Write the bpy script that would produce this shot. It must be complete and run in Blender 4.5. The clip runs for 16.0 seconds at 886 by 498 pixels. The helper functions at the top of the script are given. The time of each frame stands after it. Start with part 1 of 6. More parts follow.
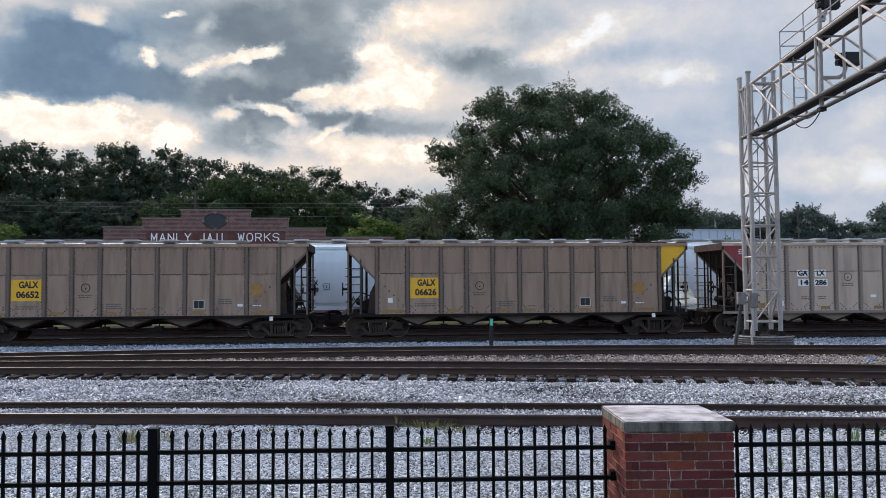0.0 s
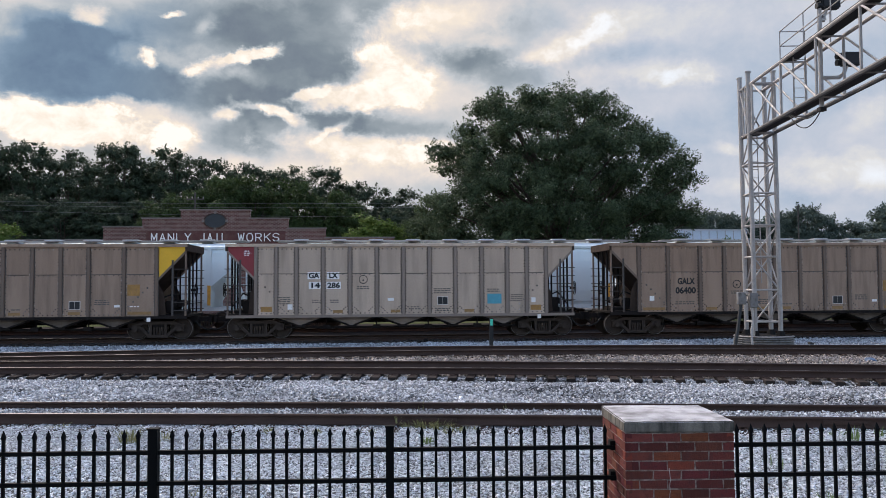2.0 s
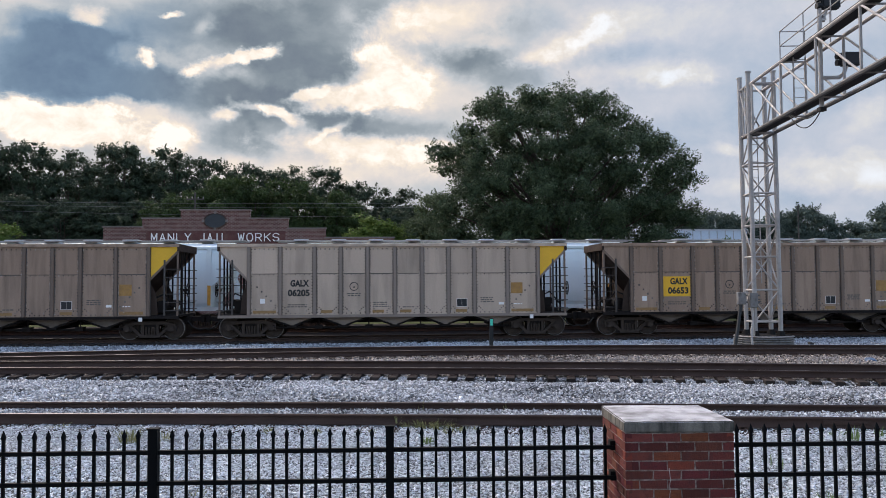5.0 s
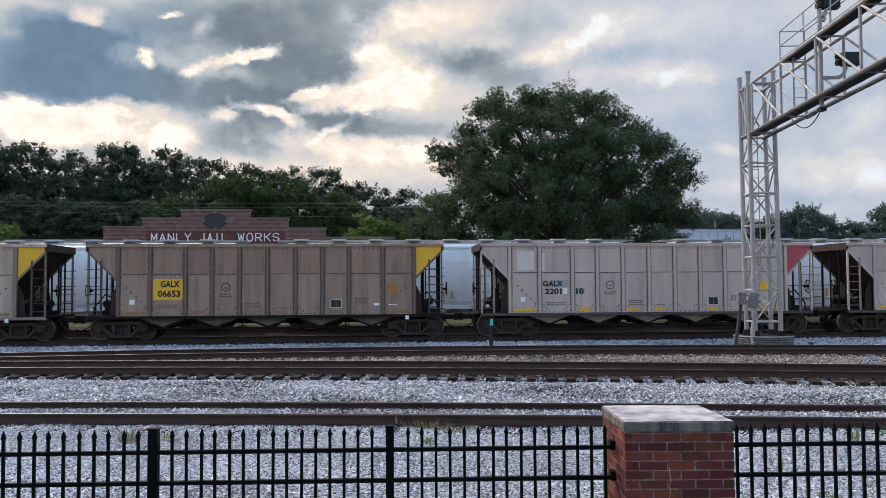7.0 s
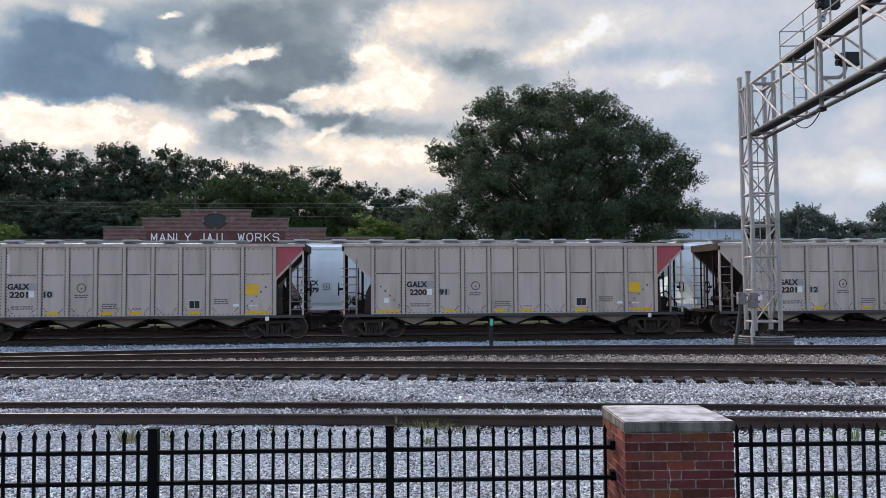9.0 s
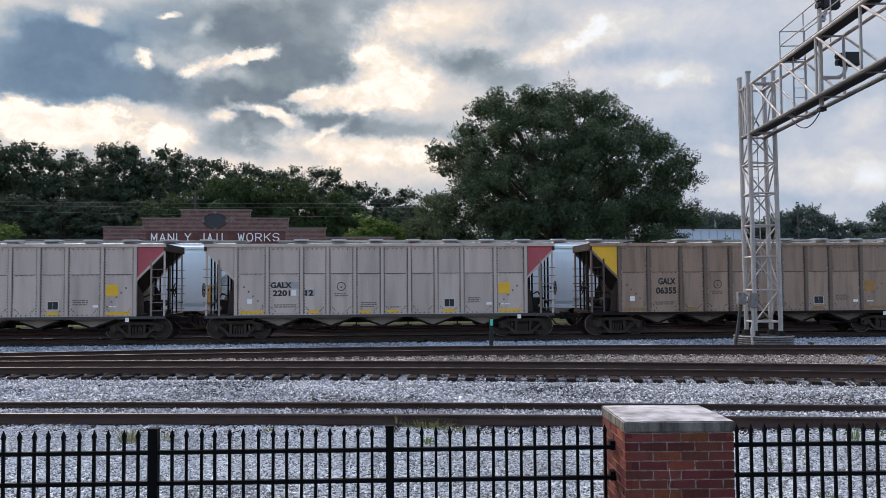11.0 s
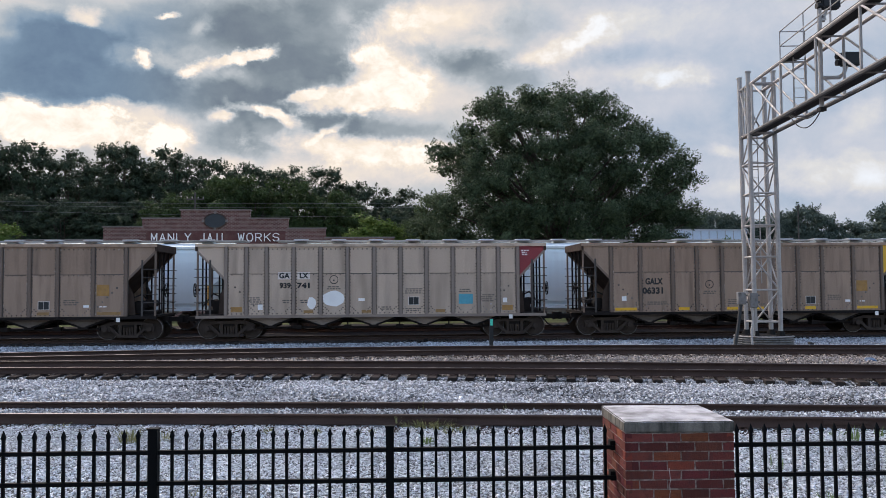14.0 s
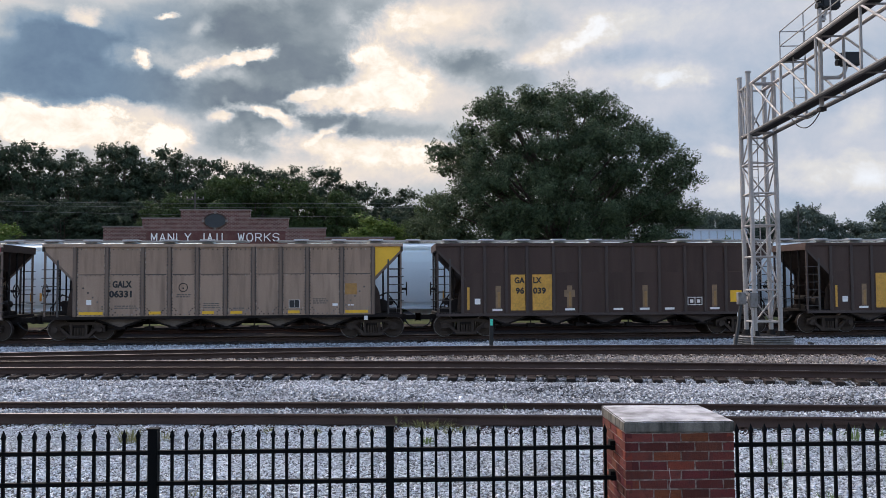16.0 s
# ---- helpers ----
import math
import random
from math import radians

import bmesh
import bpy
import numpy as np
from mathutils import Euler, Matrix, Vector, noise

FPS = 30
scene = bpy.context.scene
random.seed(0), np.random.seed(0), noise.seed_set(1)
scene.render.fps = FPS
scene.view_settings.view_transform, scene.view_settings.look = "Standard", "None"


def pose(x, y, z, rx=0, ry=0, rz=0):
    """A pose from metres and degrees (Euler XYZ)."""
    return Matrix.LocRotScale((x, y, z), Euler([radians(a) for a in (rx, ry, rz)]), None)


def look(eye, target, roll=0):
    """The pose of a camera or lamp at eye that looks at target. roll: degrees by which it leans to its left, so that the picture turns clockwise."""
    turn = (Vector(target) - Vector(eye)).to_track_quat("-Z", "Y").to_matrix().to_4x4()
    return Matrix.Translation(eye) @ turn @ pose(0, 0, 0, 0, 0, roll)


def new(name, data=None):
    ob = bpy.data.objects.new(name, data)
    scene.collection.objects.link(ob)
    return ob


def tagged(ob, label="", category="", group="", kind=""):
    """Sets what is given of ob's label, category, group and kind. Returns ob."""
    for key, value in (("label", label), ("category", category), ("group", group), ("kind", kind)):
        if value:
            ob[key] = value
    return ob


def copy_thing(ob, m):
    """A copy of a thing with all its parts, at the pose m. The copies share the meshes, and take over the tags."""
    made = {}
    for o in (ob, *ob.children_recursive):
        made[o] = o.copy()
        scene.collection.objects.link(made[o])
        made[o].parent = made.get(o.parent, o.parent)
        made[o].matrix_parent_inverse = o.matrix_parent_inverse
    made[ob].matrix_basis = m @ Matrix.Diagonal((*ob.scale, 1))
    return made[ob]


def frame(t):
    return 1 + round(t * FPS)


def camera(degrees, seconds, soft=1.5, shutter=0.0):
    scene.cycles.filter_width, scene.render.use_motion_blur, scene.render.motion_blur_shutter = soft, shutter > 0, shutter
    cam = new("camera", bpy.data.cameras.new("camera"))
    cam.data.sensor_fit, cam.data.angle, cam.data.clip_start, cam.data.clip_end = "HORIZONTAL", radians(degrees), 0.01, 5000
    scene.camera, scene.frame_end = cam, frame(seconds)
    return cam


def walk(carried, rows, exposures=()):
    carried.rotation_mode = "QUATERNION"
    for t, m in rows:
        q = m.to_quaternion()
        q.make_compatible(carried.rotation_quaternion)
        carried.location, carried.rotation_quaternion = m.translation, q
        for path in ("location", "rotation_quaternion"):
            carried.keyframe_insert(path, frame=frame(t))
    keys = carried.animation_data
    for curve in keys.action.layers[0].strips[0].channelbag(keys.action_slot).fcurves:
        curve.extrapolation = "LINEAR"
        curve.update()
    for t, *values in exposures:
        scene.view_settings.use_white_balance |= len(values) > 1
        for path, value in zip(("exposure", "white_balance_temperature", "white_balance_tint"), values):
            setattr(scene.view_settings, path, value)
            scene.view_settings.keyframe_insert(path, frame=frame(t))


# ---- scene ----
cam = camera(56.8, 16.0, soft=0.6)
EYE = Vector((0.0, 0.0, 2.2))
HEADING, PITCH, ROLL = 4.34, 2.527, -0.344
AIM = EYE + Vector((math.sin(radians(HEADING)) * math.cos(radians(PITCH)), math.cos(radians(HEADING)) * math.cos(radians(PITCH)), math.sin(radians(PITCH)))) * 50
walk(cam, [(0, look(EYE, AIM, ROLL)), (16, look(EYE, AIM, ROLL))])

# ---- light ----
world = bpy.data.worlds.new("sky")
scene.world = world
world.use_nodes = True
wn, wl = world.node_tree.nodes, world.node_tree.links
sky = wn.new("ShaderNodeTexSky")
sky.sky_type, sky.sun_disc = "NISHITA", False
sky.sun_elevation, sky.sun_rotation = radians(40), radians(-32)
sky.air_density, sky.dust_density, sky.ozone_density = 1.0, 3.0, 1.0
wl.new(sky.outputs[0], wn["Background"].inputs[0])
wn["Background"].inputs[1].default_value = 0.15
sun = new("sun", bpy.data.lights.new("sun", "SUN"))
sun.data.energy, sun.data.angle, sun.data.color = 1.3, radians(12), (1.0, 0.95, 0.88)
sun.matrix_world = look((0, 0, 0), (0.41, -0.64, -0.65))
scene.view_settings.exposure = 1.3
scene.view_settings.use_white_balance = True
scene.view_settings.white_balance_temperature, scene.view_settings.white_balance_tint = 6800, 13


# ---- materials ----
def mat(name, color, rough=0.7, metal=0.0, vary=0.15, scale=3.0, fine=40.0, bump=0.0, spec=0.5, dirt=None, dirt_amount=0.0, per_object=0.0, streak=False, grain=0.6, hue=0.0, dirt_range=(0.48, 0.75)):
    """A worn surface: base colour varied by broad stains and fine grain, with relief."""
    m = bpy.data.materials.new(name)
    m.use_nodes = True
    n, l = m.node_tree.nodes, m.node_tree.links
    b = n["Principled BSDF"]
    b.inputs["Roughness"].default_value, b.inputs["Metallic"].default_value = rough, metal
    b.inputs["Specular IOR Level"].default_value = spec
    tc = n.new("ShaderNodeTexCoord")
    src = tc.outputs["Object"]
    if per_object:
        oi, far = n.new("ShaderNodeObjectInfo"), n.new("ShaderNodeVectorMath")
        far.operation = "MULTIPLY_ADD"
        l.new(oi.outputs["Random"], far.inputs[0]), l.new(src, far.inputs[2])
        far.inputs[1].default_value = (61.0, 47.0, 53.0)
        src = far.outputs[0]
    if streak:
        mp = n.new("ShaderNodeMapping")
        mp.inputs["Scale"].default_value = (1.0, 1.0, 0.12)
        l.new(src, mp.inputs[0])
        wide = mp.outputs[0]
    else:
        wide = src
    n1, n2 = n.new("ShaderNodeTexNoise"), n.new("ShaderNodeTexNoise")
    n1.inputs["Scale"].default_value, n1.inputs["Detail"].default_value = scale, 5
    n2.inputs["Scale"].default_value, n2.inputs["Detail"].default_value = fine, 3
    l.new(wide, n1.inputs["Vector"]), l.new(src, n2.inputs["Vector"])
    add = n.new("ShaderNodeMath")
    add.operation = "ADD"
    fin = n.new("ShaderNodeMath")
    fin.operation = "MULTIPLY_ADD"
    fin.inputs[1].default_value, fin.inputs[2].default_value = grain, 0.5 - 0.5 * grain
    l.new(n2.outputs[0], fin.inputs[0])
    l.new(n1.outputs[0], add.inputs[0]), l.new(fin.outputs[0], add.inputs[1])
    rng = n.new("ShaderNodeMapRange")
    rng.inputs[1].default_value, rng.inputs[2].default_value = 0.55, 1.45
    rng.inputs[3].default_value, rng.inputs[4].default_value = 1 - vary, 1 + vary
    l.new(add.outputs[0], rng.inputs[0])
    val = rng.outputs[0]
    if per_object:
        r2, mu = n.new("ShaderNodeMapRange"), n.new("ShaderNodeMath")
        r2.inputs[3].default_value, r2.inputs[4].default_value = 1 - per_object, 1 + per_object
        mu.operation = "MULTIPLY"
        l.new(oi.outputs["Random"], r2.inputs[0]), l.new(r2.outputs[0], mu.inputs[0]), l.new(val, mu.inputs[1])
        val = mu.outputs[0]
    hsv = n.new("ShaderNodeHueSaturation")
    hsv.inputs["Color"].default_value = (*color, 1)
    l.new(val, hsv.inputs["Value"])
    if hue:
        r3, w3 = n.new("ShaderNodeMapRange"), n.new("ShaderNodeTexWhiteNoise")
        w3.noise_dimensions = "1D"
        l.new(oi.outputs["Random"], w3.inputs["W"]), l.new(w3.outputs["Value"], r3.inputs[0])
        r3.inputs[3].default_value, r3.inputs[4].default_value = 0.5 - hue, 0.5 + hue
        l.new(r3.outputs[0], hsv.inputs["Hue"])
    col = hsv.outputs[0]
    if dirt:
        n3, ramp, mix = n.new("ShaderNodeTexNoise"), n.new("ShaderNodeMapRange"), n.new("ShaderNodeMix")
        n3.inputs["Scale"].default_value, n3.inputs["Detail"].default_value = scale * 2.3, 6
        l.new(wide, n3.inputs["Vector"])
        ramp.inputs[1].default_value, ramp.inputs[2].default_value, ramp.inputs[4].default_value = *dirt_range, dirt_amount
        l.new(n3.outputs[0], ramp.inputs[0])
        mix.data_type = "RGBA"
        l.new(ramp.outputs[0], mix.inputs[0]), l.new(col, mix.inputs[6])
        mix.inputs[7].default_value = (*dirt, 1)
        col = mix.outputs[2]
    l.new(col, b.inputs["Base Color"])
    if bump:
        bp = n.new("ShaderNodeBump")
        bp.inputs["Strength"].default_value, bp.inputs["Distance"].default_value = bump, 0.02
        l.new(n2.outputs[0], bp.inputs["Height"]), l.new(bp.outputs[0], b.inputs["Normal"])
    return m


def island_mat(name, dark, light, rough=0.8, bump=0.0, translucent=0.0, curve=1.0, shift=-0.32):
    """For scattered pieces: a colour of its own for every piece."""
    m = bpy.data.materials.new(name)
    m.use_nodes = True
    n, l = m.node_tree.nodes, m.node_tree.links
    b = n["Principled BSDF"]
    b.inputs["Roughness"].default_value = rough
    b.inputs["Specular IOR Level"].default_value = 0.08
    g, mix, tc, no, ad = n.new("ShaderNodeNewGeometry"), n.new("ShaderNodeMix"), n.new("ShaderNodeTexCoord"), n.new("ShaderNodeTexNoise"), n.new("ShaderNodeMath")
    no.inputs["Scale"].default_value = 0.35
    l.new(tc.outputs["Object"], no.inputs["Vector"])
    ad.operation = "MULTIPLY_ADD"
    ad.inputs[1].default_value = 0.75
    pw = n.new("ShaderNodeMath")
    pw.operation = "POWER"
    pw.inputs[1].default_value = curve
    l.new(g.outputs["Random Per Island"], pw.inputs[0]), l.new(pw.outputs[0], ad.inputs[0])
    sc = n.new("ShaderNodeMath")
    sc.operation = "MULTIPLY_ADD"
    sc.inputs[1].default_value, sc.inputs[2].default_value = 0.9, shift
    l.new(no.outputs[0], sc.inputs[0]), l.new(sc.outputs[0], ad.inputs[2])
    ad.use_clamp = True
    mix.data_type = "RGBA"
    l.new(ad.outputs[0], mix.inputs[0])
    mix.inputs[6].default_value, mix.inputs[7].default_value = (*dark, 1), (*light, 1)
    l.new(mix.outputs[2], b.inputs["Base Color"])
    if translucent:
        tr, ms = n.new("ShaderNodeBsdfTranslucent"), n.new("ShaderNodeMixShader")
        l.new(mix.outputs[2], tr.inputs[0])
        ms.inputs[0].default_value = translucent
        l.new(b.outputs[0], ms.inputs[1]), l.new(tr.outputs[0], ms.inputs[2])
        l.new(ms.outputs[0], n["Material Output"].inputs[0])
    return m


M_TAUPE = mat("weathered_taupe_paint", (0.352, 0.240, 0.175), 0.8, vary=0.25, scale=1.6, fine=25, streak=True, dirt=(0.12, 0.085, 0.066), dirt_amount=0.55, per_object=0.07, spec=0.2)
M_TAN = mat("faded_tan_paint", (0.525, 0.395, 0.305), 0.8, vary=0.22, scale=0.9, fine=25, streak=True, dirt=(0.20, 0.15, 0.115), dirt_amount=0.55, per_object=0.07, spec=0.2)
M_GREY = mat("grey_aluminium_paint", (0.55, 0.43, 0.365), 0.75, vary=0.2, scale=0.9, fine=25, streak=True, dirt=(0.27, 0.212, 0.18), dirt_amount=0.55, per_object=0.07, spec=0.25)
M_BROWN = mat("dark_brown_paint", (0.066, 0.041, 0.034), 0.7, vary=0.32, scale=1.4, fine=25, streak=True, dirt=(0.085, 0.058, 0.046), dirt_amount=0.5, per_object=0.07, spec=0.2)
M_YELLOW = mat("yellow_sheeting", (0.80, 0.43, 0.018), 0.5, vary=0.12, scale=2)
M_WORN = mat("worn_brown_sheeting", (0.22, 0.135, 0.075), 0.7, vary=0.5, scale=6)
M_DULLYELLOW = mat("dirty_yellow_sheeting", (0.62, 0.31, 0.045), 0.6, vary=0.35, scale=5, dirt=(0.25, 0.13, 0.05), dirt_amount=0.5)
M_ORANGE = mat("dull_orange_label", (0.37, 0.185, 0.045), 0.6, vary=0.5, scale=6, dirt=(0.2, 0.12, 0.07), dirt_amount=0.6)
M_RED = mat("faded_red_paint", (0.25, 0.028, 0.035), 0.6, vary=0.25, scale=2)
M_FADEDRED = mat("pinkish_faded_red_paint", (0.43, 0.075, 0.088), 0.65, vary=0.2, scale=2)
M_WHITE = mat("white_decal", (0.84, 0.80, 0.77), 0.6, vary=0.08)
M_PATCH = mat("slate_paint_patch", (0.36, 0.325, 0.315), 0.75, vary=0.15, scale=4)
M_SCUFF = mat("bare_scuffed_metal", (0.66, 0.58, 0.53), 0.7, vary=0.25, scale=3, streak=True)
M_LABELBLUE = mat("teal_label", (0.07, 0.32, 0.40), 0.6, vary=0.2, scale=8)
M_INK = mat("black_lettering", (0.012, 0.012, 0.013), 0.6, vary=0.2)
M_FADEDINK = mat("faded_lettering", (0.10, 0.085, 0.075), 0.7, vary=0.3)
M_SOOT = mat("sooty_steel", (0.017, 0.013, 0.012), 0.85, 0.0, spec=0.15, vary=0.35, scale=4, fine=30, bump=0.3)
M_TRUCK = mat("dusty_cast_steel", (0.058, 0.043, 0.036), 0.9, 0.0, spec=0.15, vary=0.4, scale=5, fine=30, bump=0.4)
M_ENDDARK = mat("dark_brown_end_steel", (0.058, 0.040, 0.032), 0.9, vary=0.4, scale=2.5, fine=30, spec=0.1)
M_RIVET = mat("dark_rivet", (0.06, 0.05, 0.045), 0.7, vary=0.2)
M_STRIP = mat("grimy_orange_sheeting", (0.30, 0.165, 0.06), 0.7, vary=0.4, scale=7)
M_RAILSIDE = mat("rusty_rail", (0.062, 0.040, 0.033), 0.95, 0.0, spec=0.1, vary=0.3, scale=2, fine=60, bump=0.3)
M_RAILHEAD = mat("polished_rail_head", (0.085, 0.075, 0.072), 0.5, 1.0, vary=0.1)
M_TREAD = mat("worn_bright_wheel_rim", (0.20, 0.18, 0.17), 0.5, 0.4, vary=0.3, scale=4)
M_TIE = mat("creosoted_timber", (0.036, 0.029, 0.026), 0.95, spec=0.05, vary=0.4, scale=6, fine=50, bump=0.6, per_object=0.35)
M_GROUND = mat("ballast_bed", (0.12, 0.123, 0.13), 0.95, spec=0.03, vary=0.5, scale=0.5, fine=22, bump=1.0)
M_FENCE = mat("black_powder_coat", (0.003, 0.0035, 0.004), 0.55, vary=0.2, scale=8, fine=80, spec=0.06)
M_BRICK = mat("red_brick", (0.125, 0.032, 0.025), 0.9, vary=0.36, scale=12, fine=90, bump=0.6, per_object=0.35, hue=0.014, dirt=(0.060, 0.028, 0.028), dirt_amount=0.55, spec=0.2)
M_ORANGEBRICK = mat("orange_brick", (0.195, 0.050, 0.027), 0.9, vary=0.4, scale=12, fine=90, bump=0.6, per_object=0.25, hue=0.010, dirt=(0.085, 0.032, 0.026), dirt_amount=0.6, spec=0.2)
M_MORTAR = mat("pale_mortar", (0.28, 0.225, 0.195), 0.95, vary=0.5, scale=15, fine=120, bump=0.6, dirt=(0.085, 0.06, 0.05), dirt_amount=0.7, dirt_range=(0.42, 0.62))
M_CAP = mat("weathered_cast_stone", (0.43, 0.42, 0.43), 0.9, vary=0.3, scale=2.2, fine=60, bump=0.35, dirt=(0.10, 0.095, 0.09), dirt_amount=0.8, spec=0.2, dirt_range=(0.44, 0.68))
M_CAPEDGE = mat("stained_cast_stone", (0.16, 0.143, 0.122), 0.95, vary=0.4, scale=7, fine=60, bump=0.5, streak=True, dirt=(0.035, 0.033, 0.029), dirt_amount=0.9, spec=0.2, dirt_range=(0.40, 0.62))
M_GALV = mat("galvanised_steel", (0.345, 0.312, 0.292), 0.6, 0.0, vary=0.25, scale=3, fine=30, dirt=(0.20, 0.175, 0.155), dirt_amount=0.4)
M_SIGN = mat("white_sign_paint", (0.84, 0.80, 0.78), 0.7, vary=0.1)
M_GREASE = mat("greasy_black_grime", (0.02, 0.018, 0.017), 0.9, vary=0.4, scale=4, spec=0.1)
M_DARKGALV = mat("weathered_shade_dark_steel", (0.10, 0.095, 0.095), 0.7, 0.1, vary=0.3, scale=4, fine=30)
M_GRATE = mat("dark_steel_grating", (0.014, 0.012, 0.012), 0.85, 0.0, vary=0.2)
M_BLACK = mat("black_signal_paint", (0.008, 0.008, 0.009), 0.7, vary=0.2)
M_CABLE = mat("black_cable", (0.012, 0.012, 0.012), 0.6, vary=0.1)
M_HOPPERWHITE = mat("pale_blue_grey_paint", (0.61, 0.685, 0.705), 0.45, vary=0.10, scale=0.8, fine=20, streak=True, dirt=(0.46, 0.48, 0.50), dirt_amount=0.4)
M_ROOFWHITE = mat("white_roof_paint", (0.52, 0.52, 0.52), 0.6, vary=0.08)
def coursed_brick(name):
    """A far brick wall: courses with pale joints, stained."""
    m = mat(name, (0.112, 0.039, 0.033), 0.9, vary=0.5, scale=1.2, fine=5, dirt=(0.29, 0.20, 0.165), dirt_amount=0.6)
    n, l = m.node_tree.nodes, m.node_tree.links
    tc, mp, br, mx = n.new("ShaderNodeTexCoord"), n.new("ShaderNodeMapping"), n.new("ShaderNodeTexBrick"), n.new("ShaderNodeMix")
    mp.inputs["Rotation"].default_value = (radians(90), 0, 0)
    l.new(tc.outputs["Object"], mp.inputs[0]), l.new(mp.outputs[0], br.inputs["Vector"])
    br.inputs["Scale"].default_value, br.inputs["Brick Width"].default_value, br.inputs["Row Height"].default_value = 1.0, 0.30, 0.10
    br.inputs["Mortar Size"].default_value, br.inputs["Mortar Smooth"].default_value = 0.016, 0.3
    b = n["Principled BSDF"]
    old = b.inputs["Base Color"].links[0].from_socket
    mx.data_type = "RGBA"
    l.new(br.outputs["Fac"], mx.inputs[0]), l.new(old, mx.inputs[6])
    mx.inputs[7].default_value = (0.25, 0.18, 0.155, 1)
    l.new(mx.outputs[2], b.inputs["Base Color"])
    return m


M_OLDBRICK = coursed_brick("old_wall_brick")
# taupe and tan rib colours are darkened to carry the ribs' shadows
M_TAUPERIB = mat("shade_dark_taupe_rib", (0.165, 0.113, 0.085), 0.8, vary=0.25, scale=1.5, streak=True)
M_TANRIB = mat("shade_dark_tan_rib", (0.25, 0.19, 0.155), 0.8, vary=0.2, scale=1.5, streak=True)
M_GREYRIB = mat("pale_grey_rib", (0.515, 0.412, 0.35), 0.7, spec=0.25, vary=0.2, scale=1.5, streak=True)
M_BROWNRIB = mat("dark_brown_rib", (0.052, 0.033, 0.028), 0.7, vary=0.2, scale=1.5, streak=True)
M_TAUPETOP = mat("darker_taupe_paint", (0.325, 0.218, 0.157), 0.8, vary=0.24, scale=1.6, fine=25, streak=True, dirt=(0.12, 0.085, 0.066), dirt_amount=0.55, per_object=0.06, spec=0.2)
M_DARKBED = mat("dark_bed", (0.034, 0.029, 0.027), 0.95, spec=0.02, vary=0.5, scale=1.2, fine=30, bump=1.0)
M_TURF = mat("rough_grass", (0.060, 0.066, 0.030), 0.95, spec=0.02, vary=0.5, scale=1.0, fine=12, bump=1.0)
M_DARKSTONE = island_mat("dark_ballast_stone", (0.018, 0.016, 0.015), (0.085, 0.075, 0.07), 0.9)
# dark brown standing in for shadow lines at ribs and shade on chutes
M_SHADESTEEL = mat("shade_darkened_steel", (0.13, 0.10, 0.082), 0.9, vary=0.4, scale=3, streak=True)
M_REDWALL = mat("dark_red_painted_brick", (0.112, 0.040, 0.035), 0.9, vary=0.4, scale=1.0, fine=9, bump=0.3, dirt=(0.19, 0.12, 0.10), dirt_amount=0.5)
M_COPING = mat("stone_coping", (0.20, 0.165, 0.15), 0.9, vary=0.2)
M_POLE = mat("weathered_pole_timber", (0.055, 0.05, 0.045), 0.9, vary=0.3, scale=3, fine=30)
M_BARK = mat("oak_bark", (0.055, 0.042, 0.032), 0.95, vary=0.4, scale=3, fine=20, bump=0.8)
M_LEAF = island_mat("oak_leaves", (0.028, 0.044, 0.026), (0.088, 0.120, 0.064), 0.6, translucent=0.22)
M_LEAFDARK = island_mat("woodland_leaves", (0.034, 0.049, 0.033), (0.066, 0.091, 0.056), 0.6, translucent=0.22)
M_RIVETS = island_mat("worn_rivets", (0.022, 0.018, 0.016), (0.50, 0.43, 0.39), 0.7, curve=4.0)
# distance haze is put into these paler, bluer leaf tones
M_LEAFFAR = island_mat("haze_tinted_leaves", (0.062, 0.083, 0.075), (0.115, 0.150, 0.118), 0.7, translucent=0.25)
M_WIRE = mat("grey_wire", (0.13, 0.13, 0.13), 0.6, vary=0.1)
M_LEAFMID = island_mat("broadleaf_leaves", (0.026, 0.044, 0.018), (0.072, 0.106, 0.040), 0.6, translucent=0.25)
M_LEAFLIGHT = island_mat("bright_shrub_leaves", (0.05, 0.09, 0.02), (0.13, 0.19, 0.05), 0.6, translucent=0.3)
M_WEED = island_mat("green_weeds", (0.07, 0.12, 0.04), (0.24, 0.31, 0.12), 0.8, translucent=0.25)
M_FOOTING = mat("rusty_corrugated_steel", (0.20, 0.185, 0.175), 0.8, vary=0.3, scale=3, dirt=(0.07, 0.055, 0.05), dirt_amount=0.7)
M_BLOOM = mat("lime_bloom", (0.50, 0.46, 0.43), 0.95, vary=0.3, scale=30)
M_GRASS = island_mat("dry_weeds", (0.10, 0.12, 0.05), (0.38, 0.35, 0.18), 0.8, translucent=0.2)
M_STONE = island_mat("grey_ballast_stone", (0.20, 0.212, 0.235), (0.88, 0.91, 0.96), 0.85, curve=1.0, shift=-0.20)
M_SHOULDER = island_mat("shoulder_ballast_stone", (0.042, 0.044, 0.049), (0.80, 0.82, 0.86), 0.85, curve=1.5, shift=-0.36)
M_BLUESTONE = island_mat("bluish_ballast_stone", (0.13, 0.142, 0.155), (0.68, 0.71, 0.75), 0.85)
M_BROWNSTONE = island_mat("rusty_ballast_stone", (0.06, 0.049, 0.043), (0.45, 0.395, 0.36), 0.85)


